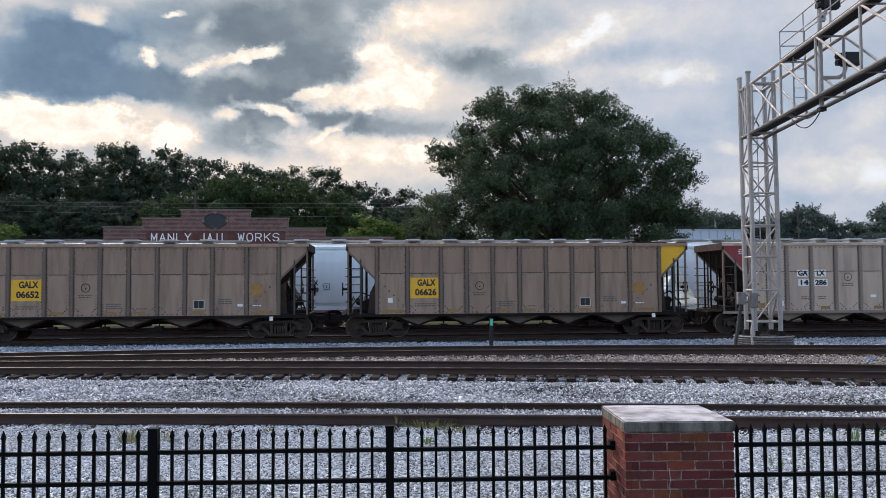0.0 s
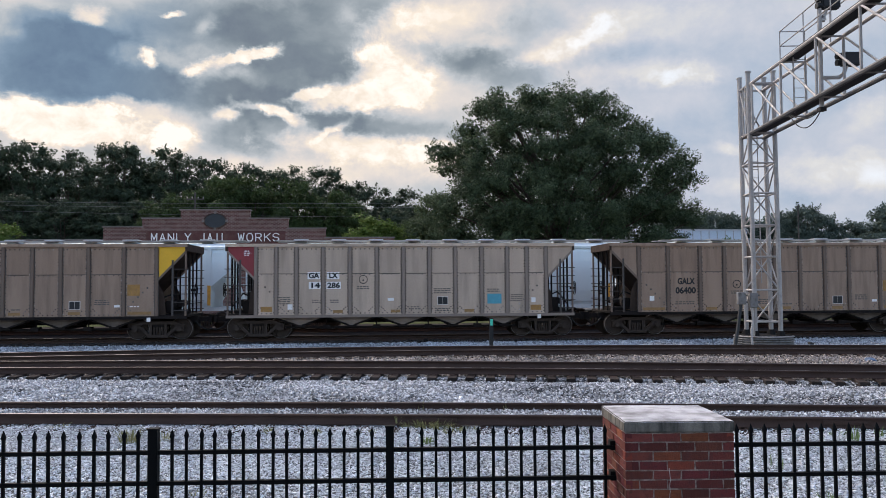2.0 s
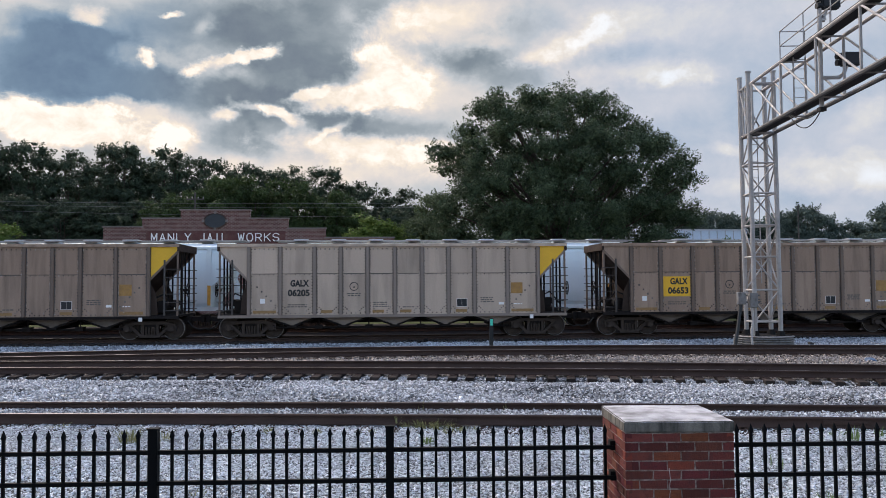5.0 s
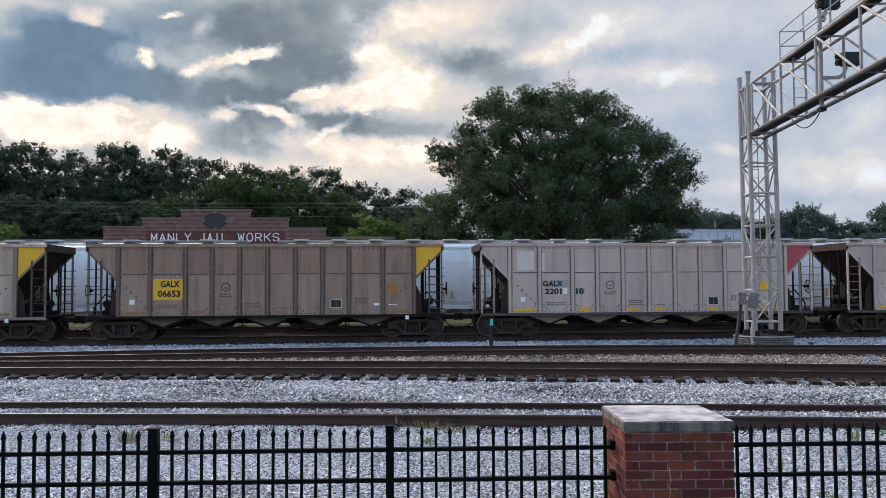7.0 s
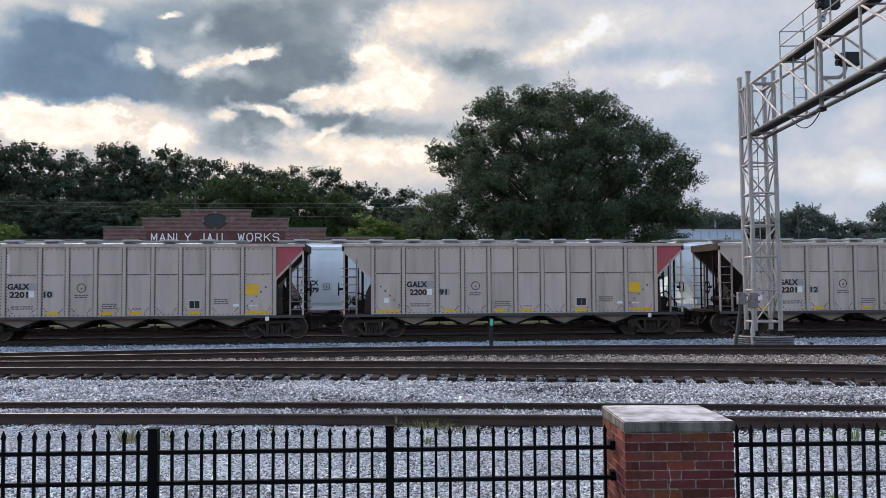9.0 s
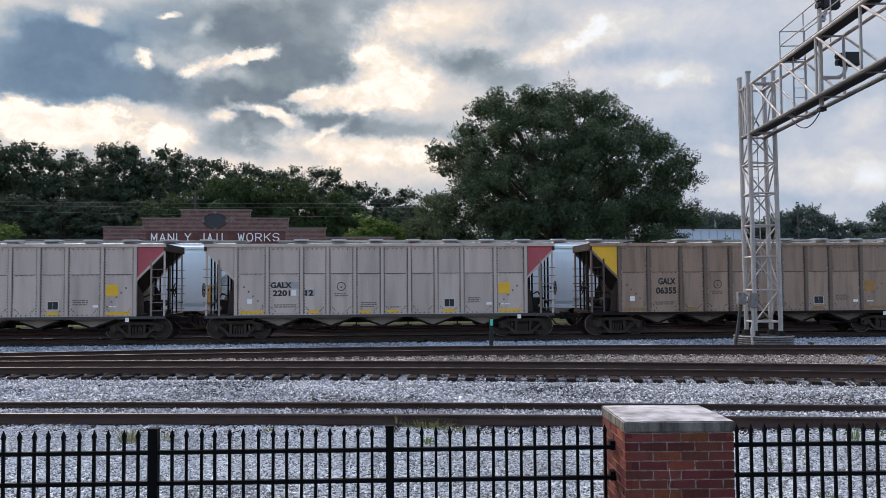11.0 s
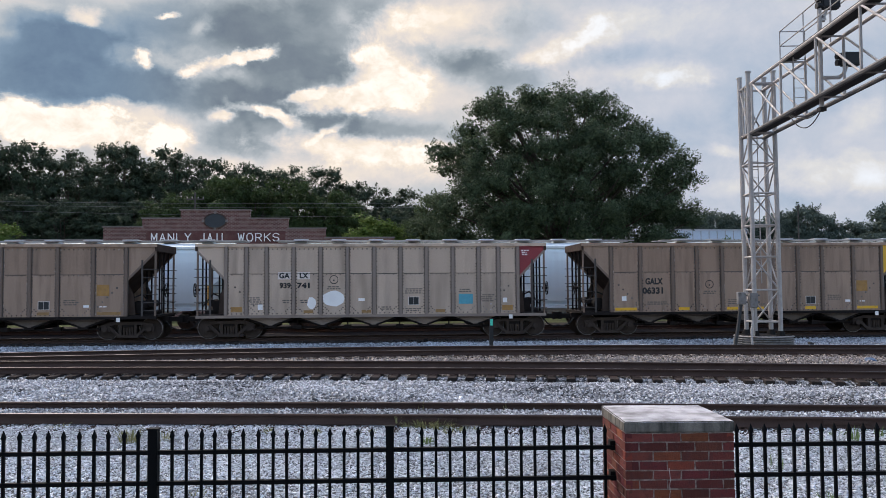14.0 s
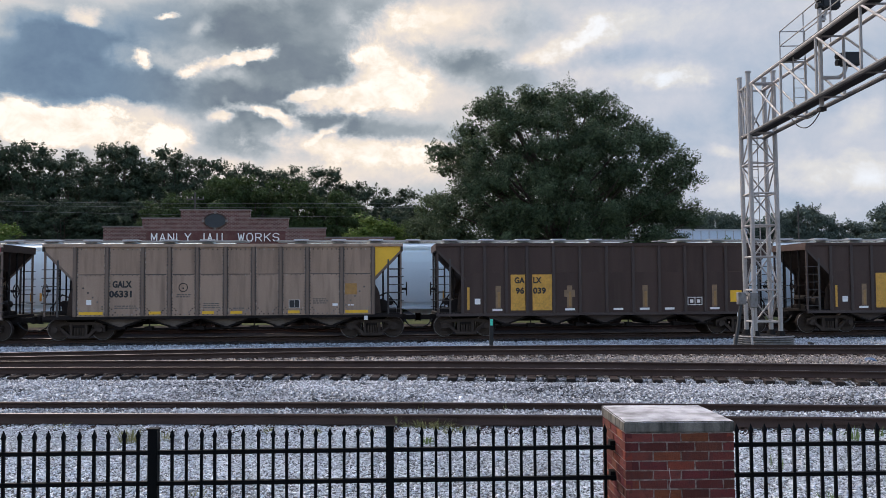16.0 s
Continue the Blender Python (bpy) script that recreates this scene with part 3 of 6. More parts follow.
def rail_mesh(near, off, lift, x0, x1, step):
    """Two meshes of one rail: the rusty section and the polished running surface."""
    prof = [(-0.07, -0.172), (0.07, -0.172), (0.07, -0.160), (0.012, -0.140), (0.009, -0.045), (0.036, -0.034), (0.036, -0.003), (-0.036, -0.003), (-0.036, -0.034), (-0.009, -0.045), (-0.012, -0.140), (-0.07, -0.160)]
    xs = np.arange(x0, x1 + step / 2, step)
    v, f = [], []
    for x in xs:
        for a, z in prof:
            v.append((x, near(x) + off + a, z + lift))
    k = len(prof)
    for i in range(len(xs) - 1):
        for j in range(k):
            f.append((i * k + j, i * k + (j + 1) % k, (i + 1) * k + (j + 1) % k, (i + 1) * k + j))
    head, hf = [], []
    for x in xs:
        for a, z in ((-0.018, -0.003), (-0.011, 0.001), (0.011, 0.001), (0.018, -0.003)):
            head.append((x, near(x) + off + a, z + lift + 0.001))
    for i in range(len(xs) - 1):
        for j in range(3):
            hf.append((i * 4 + j, (i + 1) * 4 + j, (i + 1) * 4 + j + 1, i * 4 + j + 1))
    return raw_mesh("rail", np.array(v), np.array(f), M_RAILSIDE), raw_mesh("running_surface", np.array(head), np.array(hf), M_RAILHEAD)


def tie_mesh():
    bm = bmesh.new()
    box(bm, -0.115, 0.115, -1.29, 1.29, -0.18, 0)
    bmesh.ops.bevel(bm, geom=bm.edges[:], offset=0.012, segments=1, affect="EDGES")
    for v in bm.verts:
        v.co += Vector((random.uniform(-0.008, 0.008), random.uniform(-0.02, 0.02), random.uniform(-0.006, 0.006)))
    return mesh_of(bm, "tie", M_TIE)


TIES = [tie_mesh() for _ in range(4)]


def plate_mesh():
    bm = bmesh.new()
    box(bm, -0.09, 0.09, -0.17, 0.17, 0, 0.012)
    for sx in (-0.06, 0.06):
        for sy in (-0.095, 0.095):
            box(bm, sx - 0.012, sx + 0.012, sy - 0.02, sy + 0.02, 0.012, 0.04)
    return mesh_of(bm, "tie_plate", M_RAILSIDE)


PLATE = plate_mesh()


def track(name, near, tilt, x0, x1, tx0, tx1, depth, label):
    t = thing(name, pose(0, 0, 0), label, "railway track", "railway tracks")
    for off, lift in ((0.0, 0.0), (GAUGE, tilt)):
        a, b = rail_mesh(near, off, lift, x0, x1, 1.0)
        r = part("rail", a, None, t)
        part("running_surface", b, None, r, "bright worn top of the rail")
    x = tx0
    while x < tx1:
        slope = math.degrees(math.atan(near(x + 0.5) - near(x - 0.5)))
        y = near(x) + GAUGE / 2
        tie = part("tie", random.choice(TIES), None, t, m=pose(x, y + random.uniform(-0.05, 0.05), -0.185 - depth + tilt / 2, math.degrees(math.atan(tilt / GAUGE)), 0, slope + random.uniform(-1.2, 1.2)))
        for off in (-GAUGE / 2, GAUGE / 2):
            part("tie_plate", PLATE, None, tie, m=pose(0, off, 0))
        x += 0.52 + random.uniform(-0.03, 0.03)
    return t


SIDING = track("track", NEAR_A, 0.0, -45, 45, -9, 11, 0.02, "rusty siding track bedded in grey crushed stone")
for x, off in ((-5.6, GAUGE), (-4.3, GAUGE), (5.3, GAUGE), (0.9, 0.0), (-7.0, GAUGE), (7.6, 0.0)):
    bm = bmesh.new()
    box(bm, -0.38, 0.38, -0.045, -0.012, -0.125, -0.05)
    for k in (-0.3, -0.18, -0.06, 0.06, 0.18, 0.3):
        tube(bm, (k, -0.065, -0.088), (k, -0.045, -0.088), 0.016, 6)
    part("joint_bar", bm, M_RAILSIDE, SIDING, "rusty bolted joint bar", m=pose(x, NEAR_A(x) + off, 0, 0, 0, math.degrees(math.atan(NEAR_A(x + 0.5) - NEAR_A(x - 0.5)))))
track("track", NEAR_B, 0.045, -40, 45, -14, 16, 0.0, "main track with dark wooden ties on grey ballast")
track("track", NEAR_C, 0.03, -60, 60, -16, 22, 0.0, "main track with dark wooden ties on brownish ballast")
track("track", NEAR_D, 0.0, -260, 260, -20, 28, 0.0, "main track under the passing train of hopper cars")
track("track", NEAR_E, 0.0, -120, 120, -22, 34, 0.0, "yard track under the standing covered hoppers")


def stones(name, y0, y1, per_m2, size, material, label, flat=0.8, lo=None, hi=None, z=BED, chip=True):
    """Loose stone over a strip of the plan, each stone a lump of its own."""
    rng = np.random.default_rng(len(name) + int(y0 * 10))
    ym = max(y0, y1)
    xa, xb = -0.49 * ym - 1.0, 0.69 * ym + 1.0
    count = int((xb - xa) * (y1 - y0) * per_m2)
    x, y = rng.uniform(xa, xb, count), rng.uniform(y0, y1, count)
    ok = (x > -0.49 * y - 0.8) & (x < 0.69 * y + 0.8)
    if lo is not None:
        ok &= y > np.array([lo(a) for a in x])
    if hi is not None:
        ok &= y < np.array([hi(a) for a in x])
    x, y = x[ok], y[ok]
    n = len(x)
    base = np.array([(1, 1, 1), (-1, -1, 1), (-1, 1, -1), (1, -1, -1)], float) * 0.8 if chip else np.array([(1, 0, 0), (-1, 0, 0), (0, 1, 0), (0, -1, 0), (0, 0, 1), (0, 0, -1)], float)
    v = base[None] * (1 + rng.uniform(-0.35, 0.35, (n, len(base), 1))) + rng.uniform(-0.42, 0.42, (n, len(base), 3))
    v *= (size * rng.lognormal(0, 0.24, (n, 1, 1))) * rng.uniform(0.7, 1.25, (n, 1, 3))
    q = rng.normal(size=(n, 4))
    q /= np.linalg.norm(q, axis=1, keepdims=True)
    w, a, b, c = q.T
    R = np.stack([1 - 2 * (b * b + c * c), 2 * (a * b - c * w), 2 * (a * c + b * w), 2 * (a * b + c * w), 1 - 2 * (a * a + c * c), 2 * (b * c - a * w), 2 * (a * c - b * w), 2 * (b * c + a * w), 1 - 2 * (a * a + b * b)], 1).reshape(n, 3, 3)
    v = np.einsum("nij,nkj->nki", R, v)
    v[:, :, 2] *= flat
    zz = np.array([z(p, r) if callable(z) else z for p, r in zip(x, y)]) + rng.uniform(-0.01, 0.03, n)
    v += np.stack([x, y, zz], 1)[:, None]
    t = np.array([(0, 1, 2), (0, 3, 1), (0, 2, 3), (1, 3, 2)]) if chip else np.array([(0, 2, 4), (2, 1, 4), (1, 3, 4), (3, 0, 4), (2, 0, 5), (1, 2, 5), (3, 1, 5), (0, 3, 5)])
    f = (np.arange(n)[:, None, None] * len(base) + t[None]).reshape(-1, 3)
    return tagged(new(name, raw_mesh(name, v.reshape(-1, 3), f, material)), label, "ballast", kind="stuff")


def on_bed(x, y):
    return ground_z(x, y) + 0.012


DETAIL = 1.0
stones("ballast", 8.2, 16.5, 1250 * DETAIL, 0.0145, M_STONE, "loose grey crushed stone beside the siding", 0.45, hi=lambda x: NEAR_A(x) - 0.06, z=on_bed, chip=True)
stones("ballast", 12.0, 17.2, 1000 * DETAIL, 0.017, M_SHOULDER, "grey crushed stone between the siding's rails", lo=lambda x: NEAR_A(x) + 0.06, hi=lambda x: NEAR_A(x) + GAUGE - 0.06, z=on_bed)
stones("ballast", 14.0, 25.0, 620 * DETAIL, 0.0248, M_SHOULDER, "grey crushed stone shoulder between siding and main track", lo=lambda x: NEAR_A(x) + GAUGE + 0.06, hi=lambda x: NEAR_B(x) - 0.05, z=on_bed)
stones("ballast", 17.0, 30.0, 200 * DETAIL, 0.031, M_BROWNSTONE, "brownish crushed stone between the main tracks", lo=lambda x: NEAR_B(x) + 0.1, hi=lambda x: NEAR_C(x) + GAUGE - 0.05, z=on_bed)
stones("ballast", 34.3, 38.5, 80 * DETAIL, 0.045, M_DARKSTONE, "dark crushed stone under the passing train", z=BED + 0.03)
stones("ballast", 26.0, 35.2, 210 * DETAIL, 0.036, M_BLUESTONE, "bluish grey crushed stone beside the passing train", lo=lambda x: NEAR_C(x) + GAUGE + 0.08, hi=lambda x: 34.7, z=on_bed)


# ---- iron fence and brick pier ----
def fence_y(x):
    return 6.325 - 0.044 * (x - 0.07)


FENCE_TURN = math.degrees(math.atan(-0.044))
TIP = 1.108


def picket_mesh():
    bm = bmesh.new()
    box(bm, -0.0105, 0.0105, -0.0105, 0.0105, BED + 0.07, TIP - 0.075)
    # spear: a collar and a four-sided point
    lower = [bm.verts.new(p) for p in ((-0.0105, -0.0105, TIP - 0.075), (0.0105, -0.0105, TIP - 0.075), (0.0105, 0.0105, TIP - 0.075), (-0.0105, 0.0105, TIP - 0.075))]
    mid = [bm.verts.new(p) for p in ((-0.0165, -0.013, TIP - 0.052), (0.0165, -0.013, TIP - 0.052), (0.0165, 0.013, TIP - 0.052), (-0.0165, 0.013, TIP - 0.052))]
    tip = bm.verts.new((0, 0, TIP))
    for i in range(4):
        j = (i + 1) % 4
        bm.faces.new((lower[i], lower[j], mid[j], mid[i])), bm.faces.new((mid[i], mid[j], tip))
    return mesh_of(bm, "picket", M_FENCE)


PICKET = picket_mesh()


def fence_post(x, parent, wide):
    bm = bmesh.new()
    box(bm, -wide / 2, wide / 2, -wide / 2, wide / 2, BED - 0.05, TIP + 0.012)
    bmesh.ops.bevel(bm, geom=bm.edges[:], offset=0.003, segments=1, affect="EDGES")
    p = part("post", bm, M_FENCE, parent, m=pose(x, fence_y(x), 0, 0, 0, FENCE_TURN))
    bm = bmesh.new()
    box(bm, -wide / 2 - 0.005, wide / 2 + 0.005, -wide / 2 - 0.005, wide / 2 + 0.005, TIP + 0.012, TIP + 0.024)
    part("post_cap", bm, M_FENCE, p)


def fence(x0, x1, posts, bays, label, tall=0.0):
    """bays: first picket, step and count for each panel."""
    f = thing("iron_fence", pose(0, 0, 0), label, "fence", "iron fence panels")
    for z, h in ((TIP - 0.148 - 0.6 * tall, 0.030), (TIP - 0.378 - 0.6 * tall, 0.030), (BED + 0.17, 0.030)):
        stops = [x0, *[p for p, _ in posts], x1]
        for a, b in zip(stops, stops[1:]):
            bm = bmesh.new()
            v = [bm.verts.new((x, fence_y(x) + dy, zz)) for x in (a, b) for dy in (-0.019, 0.019) for zz in (z - h / 2, z + h / 2)]
            for q in ((0, 1, 5, 4), (2, 6, 7, 3), (1, 3, 7, 5), (0, 4, 6, 2), (0, 2, 3, 1), (4, 5, 7, 6)):
                bm.faces.new([v[k] for k in q])
            part("rail", bm, M_FENCE, f)
    for x, w in posts:
        fence_post(x, f, w)
    for first, step, count in bays:
        for i in range(count):
            x = first + i * step
            part("picket", PICKET, None, f, m=pose(x, fence_y(x), tall, random.uniform(-0.3, 0.3), random.uniform(-0.3, 0.3), FENCE_TURN))
    return f


fence(-4.2, 1.80, ((-1.717, 0.072), (0.065, 0.060)), ((-4.16, 0.1109, 22), (-1.578, 0.1078, 15), (0.2, 0.1085, 15)), "black iron picket fence with spear tips, bolted to a brick pier", 0.018)
fence(2.58, 5.2, (), ((2.745, 0.1096, 22),), "black iron picket fence with spear tips beyond the brick pier", 0.010)


def pier():
    turn = -3.7
    p = thing("brick_pier", pose(2.195, 6.285, 0, 0, 0, turn), "red brick pier with a weathered pale stone cap", "pier")
    half, course, top = 0.398, 0.0677, 1.113
    bm = bmesh.new()
    box(bm, -half + 0.005, half - 0.005, -half + 0.005, half - 0.005, BED - 0.1, top)
    part("mortar", bm, M_MORTAR, p, "pale mortar joints")
    blen, joint = 0.1935, 0.0105
    variants = []
    for L in (blen,):
        for _ in range(6):
            bm = bmesh.new()
            box(bm, -L / 2, L / 2, 0, 0.05, 0, course - joint)
            for v in bm.verts:
                v.co += Vector((random.uniform(-0.003, 0.003), random.uniform(-0.003, 0.002), random.uniform(-0.0028, 0.0028)))
            variants.append(mesh_of(bm, "brick", M_BRICK))
    full = variants * 3
    for me in variants[:4]:
        other = me.copy()
        other.materials[0] = M_ORANGEBRICK
        full.append(other)
    rows = int((top - BED) / course)
    for r in range(rows):
        z = top - (r + 1) * course + joint * 0.5
        for side in range(4):
            m = Matrix.Rotation(math.pi / 2 * side, 4, "Z") @ pose(0, -half, z)
            shift = r % 2 if side % 2 == 0 else (r + 1) % 2
            step = blen + joint
            xs = [(-half + step * (i + 0.5) - step * 0.5 * shift, full) for i in range(5)]
            for x, kind in xs:
                a, b = x - blen / 2, x + blen / 2
                if a >= half - 0.03 or b <= -half + 0.03:
                    continue
                if a < -half - 0.004 or b > half + 0.004:
                    a, b = max(a, -half), min(b, half)
                    ob = part("brick", random.choice(full), None, p, m=m @ pose((a + b) / 2, 0, 0))
                    ob.scale = ((b - a) / blen, 1, 1)
                else:
                    part("brick", random.choice(full), None, p, m=m @ pose(x, 0, 0))
    bm = bmesh.new()
    w, peak = 0.405, 0.024
    box(bm, -w, w, -w, w, top + 0.004, top + 0.083)
    bmesh.ops.bevel(bm, geom=[e for e in bm.edges], offset=0.008, segments=2, affect="EDGES")
    bmesh.ops.subdivide_edges(bm, edges=[e for e in bm.edges if e.calc_length() > 0.5], cuts=10, use_grid_fill=True)
    for v in bm.verts:
        if v.co.z > top + 0.05:
            v.co.z += peak * (1 - max(abs(v.co.x), abs(v.co.y)) / w)
        v.co += Vector((1, 1, 1)) * 0.003 * noise.noise(v.co * 9)
    bmesh.ops.recalc_face_normals(bm, faces=bm.faces)
    for f in bm.faces:
        f.material_index = 0 if f.normal.z > 0.7 else 1
    cap = part("cap", bm, M_CAP, p, "pale weathered cast stone cap with dark stained edges")
    cap.data.materials.append(M_CAPEDGE)
    # pale crack running down the face
    bm = bmesh.new()
    x, z = -0.08, 0.86
    while z > BED:
        nx, nz = x + random.uniform(-0.008, 0.009), z - random.uniform(0.02, 0.05)
        v = [bm.verts.new(q) for q in ((x - 0.002, -half - 0.0035, z), (x + 0.002, -half - 0.0035, z), (nx + 0.002, -half - 0.0035, nz), (nx - 0.002, -half - 0.0035, nz))]
        bm.faces.new(v)
        x, z = nx, nz
    part("crack", bm, M_BLOOM, p, "pale crack through the bricks")
    bm = bmesh.new()
    for z in (TIP - 0.148, TIP - 0.378):
        box(bm, -half - 0.04, -half - 0.001, -0.075, 0.005, z - 0.035, z + 0.035)
    part("fence_bracket", bm, M_FENCE, p, "black iron bracket")


pier()


# ---- signal gantry ----
def gantry():
    base = Vector((14.52, 30.3, 0))
    along = Vector((-0.115, -0.9933, 0)).normalized()
    side = Vector((along.y * -1, along.x, 0)) * 1.0
    g = thing("signal_gantry", pose(0, 0, 0), "galvanised lattice signal gantry reaching over the tracks", "signal gantry")
    hs = 0.47
    low, high = 7.87, 9.74
    lean = Vector((-0.07, 0, 0))
    legs = {}
    for a in (-1, 1):
        for s in (-1, 1):
            p = base + along * (0.5 * a) + side * (hs * s)
            q = p + Vector((0, 0, 10.2)) + lean
            legs[a, s] = (p + Vector((0, 0, 0.24)), q)
            bm = bmesh.new()
            tube(bm, p + Vector((0, 0, 0.22)), q, 0.085, 10)
            tube(bm, q, q + Vector((0, 0, 0.05)), 0.11, 10)
            tube(bm, p + Vector((0, 0, 0.22)), p + Vector((0, 0, 0.27)), 0.16, 8)
            part("leg", bm, M_GALV, g)

    def on(leg, z):
        p, q = legs[leg]
        return p + (q - p) * ((z - p.z) / (q.z - p.z))

    faces = [((-1, -1), (1, -1)), ((1, -1), (1, 1)), ((1, 1), (-1, 1)), ((-1, 1), (-1, -1))]
    levels = [0.75, 1.95, 3.2, 4.4, 5.6, 6.75, 7.8]
    for i, (za, zb) in enumerate(zip(levels, levels[1:])):
        for k, (a, b) in enumerate(faces):
            bm = bmesh.new()
            tube(bm, on(a, za), on(b, za), 0.035, 6)
            part("strut", bm, M_GALV, g)
            bm = bmesh.new()
            tube(bm, on(a if (i + k) % 2 else b, za), on(b if (i + k) % 2 else a, zb), 0.03, 6)
            part("brace", bm, M_GALV, g)
    # the head of the tower, where the arm is clamped in
    for k, (a, b) in enumerate(faces):
        for z in (low, high):
            bm = bmesh.new()
            tube(bm, on(a, z), on(b, z), 0.04, 6)
            part("strut", bm, M_GALV, g)
        bm = bmesh.new()
        tube(bm, on(a if k % 2 else b, low), on(b if k % 2 else a, high), 0.032, 6)
        part("brace", bm, M_GALV, g)
    for d in (-0.14, 0.14):
        bm = bmesh.new()
        mid_low, mid_high = (on((-1, -1), low) + on((1, -1), low)) / 2, (on((-1, -1), high) + on((1, -1), high)) / 2
        tube(bm, mid_low + along * d, mid_high + along * d, 0.035, 6)
        part("post", bm, M_GALV, g)
    # the arm: four chords with posts and diagonals
    reach, bays, bay, ha = 16.0, 5, 2.9, 0.42
    ends = {}
    top_leg = lean * 0.95
    for s in (-1, 1):
        for z in (low, high):
            p = base + side * (ha * s) + along * (-0.55) + Vector((0, 0, z)) + top_leg
            q = p + along * reach
            ends[s, z] = (p, q)
            bm = bmesh.new()
            tube(bm, p, q, 0.075 if z == low else 0.06, 8)
            # lower chords get a darker steel that carries their backlit shade
            part("chord", bm, M_GALV if z == high else M_DARKGALV, g)
    for s in (-1, 1):
        for i in range(bays + 1):
            t = (1.3 + i * bay) / reach
            a, b = [ends[s, z][0].lerp(ends[s, z][1], t) for z in (low, high)]
            bm = bmesh.new()
            tube(bm, a, b, 0.045, 6)
            part("post", bm, M_GALV, g)
            if i < bays:
                t2 = (1.3 + (i + 1) * bay) / reach
                bm = bmesh.new()
                tube(bm, b, ends[s, low][0].lerp(ends[s, low][1], t2), 0.035, 6)
                part("brace", bm, M_GALV, g)
    for z in (low, high):
        for i in range(bays + 1):
            t = (1.3 + i * bay) / reach
            bm = bmesh.new()
            tube(bm, ends[-1, z][0].lerp(ends[-1, z][1], t), ends[1, z][0].lerp(ends[1, z][1], t), 0.03, 6)
            part("strut", bm, M_GALV, g)
    # walkways of grating along the arm, coloured dark for their backlit undersides
    ang = math.degrees(math.atan2(along.y, along.x))
    bm = bmesh.new()
    box(bm, 0.4, reach, -ha + 0.05, 0.10, -0.03, 0.03)
    o = base + top_leg - along * 0.55
    part("walkway", bm, M_GRATE, g, "dark steel grating walkway", m=Matrix.Translation(o + Vector((0, 0, low + 0.04))) @ pose(0, 0, 0, 0, 0, ang))
    bm = bmesh.new()
    box(bm, 4.15, reach, -ha + 0.03, 0.14, 0.05, 0.12)
    part("walkway", bm, M_GRATE, g, "dark steel grating walkway", m=Matrix.Translation(o + Vector((0, 0, high))) @ pose(0, 0, 0, 0, 0, ang))
    # handrails above the arm
    for s in (-1, 1):
        bm = bmesh.new()
        p, q = ends[s, high]
        for h in (0.55, 1.05):
            tube(bm, p + along * 4.2 + Vector((0, 0, h)), q + Vector((0, 0, h)), 0.02, 5)
        x = 4.2
        while x < reach:
            tube(bm, p + along * x, p + along * x + Vector((0, 0, 1.05)), 0.02, 5)
            x += 2.0
        part("handrail", bm, M_GALV, g)
    bm = bmesh.new()
    for h in (0.55, 1.05):
        tube(bm, ends[-1, high][0] + along * 4.2 + Vector((0, 0, h)), ends[1, high][0] + along * 4.2 + Vector((0, 0, h)), 0.02, 5)
    part("handrail", bm, M_GALV, g)
    # ladders
    bm = bmesh.new()
    lp = base + along * 0.05 + side * (-hs * 0.45)
    for d in (-0.17, 0.17):
        tube(bm, lp + side * d + Vector((0, 0, 2.2)), lp + side * d + lean * 0.8 + Vector((0, 0, 8.0)), 0.02, 5)
    z = 2.4
    while z < 8:
        tube(bm, lp - side * 0.17 + lean * z / 10 + Vector((0, 0, z)), lp + side * 0.17 + lean * z / 10 + Vector((0, 0, z)), 0.013, 4)
        z += 0.32
    part("ladder", bm, M_GALV, g)
    bm = bmesh.new()
    lp = ends[1, low][0] + along * 4.75 - side * 0.42
    for d in (-0.2, 0.2):
        tube(bm, lp + side * d, lp + side * d + Vector((0, 0, high - low)), 0.03, 5)
    z = 0.2
    while z < high - low:
        tube(bm, lp - side * 0.2 + Vector((0, 0, z)), lp + side * 0.2 + Vector((0, 0, z)), 0.013, 4)
        z += 0.32
    part("ladder", bm, M_GALV, g)
    # signal heads on a mast through the arm
    mast = ends[-1, low][0] + along * 6.9 + side * 0.22
    bm = bmesh.new()
    tube(bm, mast + Vector((0, 0, -0.35)), mast + Vector((0, 0, 4.2)), 0.068, 8)
    part("mast", bm, M_GALV, g)
    bm = bmesh.new()
    box(bm, mast.x - 0.10, mast.x + 0.10, mast.y - 0.10, mast.y + 0.10, mast.z - 0.40, mast.z - 0.28)
    part("mast_foot", bm, M_GRATE, g, "dark steel clamp")
    for reach_out, h in ((0.78, 1.19), (0.22, 2.98)):
        head = mast + side * reach_out + Vector((0, 0, h))
        bm = bmesh.new()
        box(bm, head.x - 0.18, head.x + 0.40, head.y - 0.14, head.y + 0.14, head.z - 0.20, head.z + 0.22)
        bmesh.ops.bevel(bm, geom=bm.edges[:], offset=0.04, segments=2, affect="EDGES")
        for k in (-0.1, 0.1):
            tube(bm, (head.x - 0.18, head.y, head.z + k), (head.x - 0.32, head.y, head.z + k), 0.09, 10, 0.10)
        sh = part("signal_head", bm, M_BLACK, g, "black colour light signal head with hoods")
        bm = bmesh.new()
        path_tube(bm, [mast + Vector((0, 0, h - 0.55)), mast + side * (reach_out * 0.7) + Vector((0, 0, h - 0.55)), head + Vector((-0.1, 0, -0.45)), head + Vector((0, 0, -0.2))], 0.06, 8)
        part("bracket", bm, M_GALV, sh)
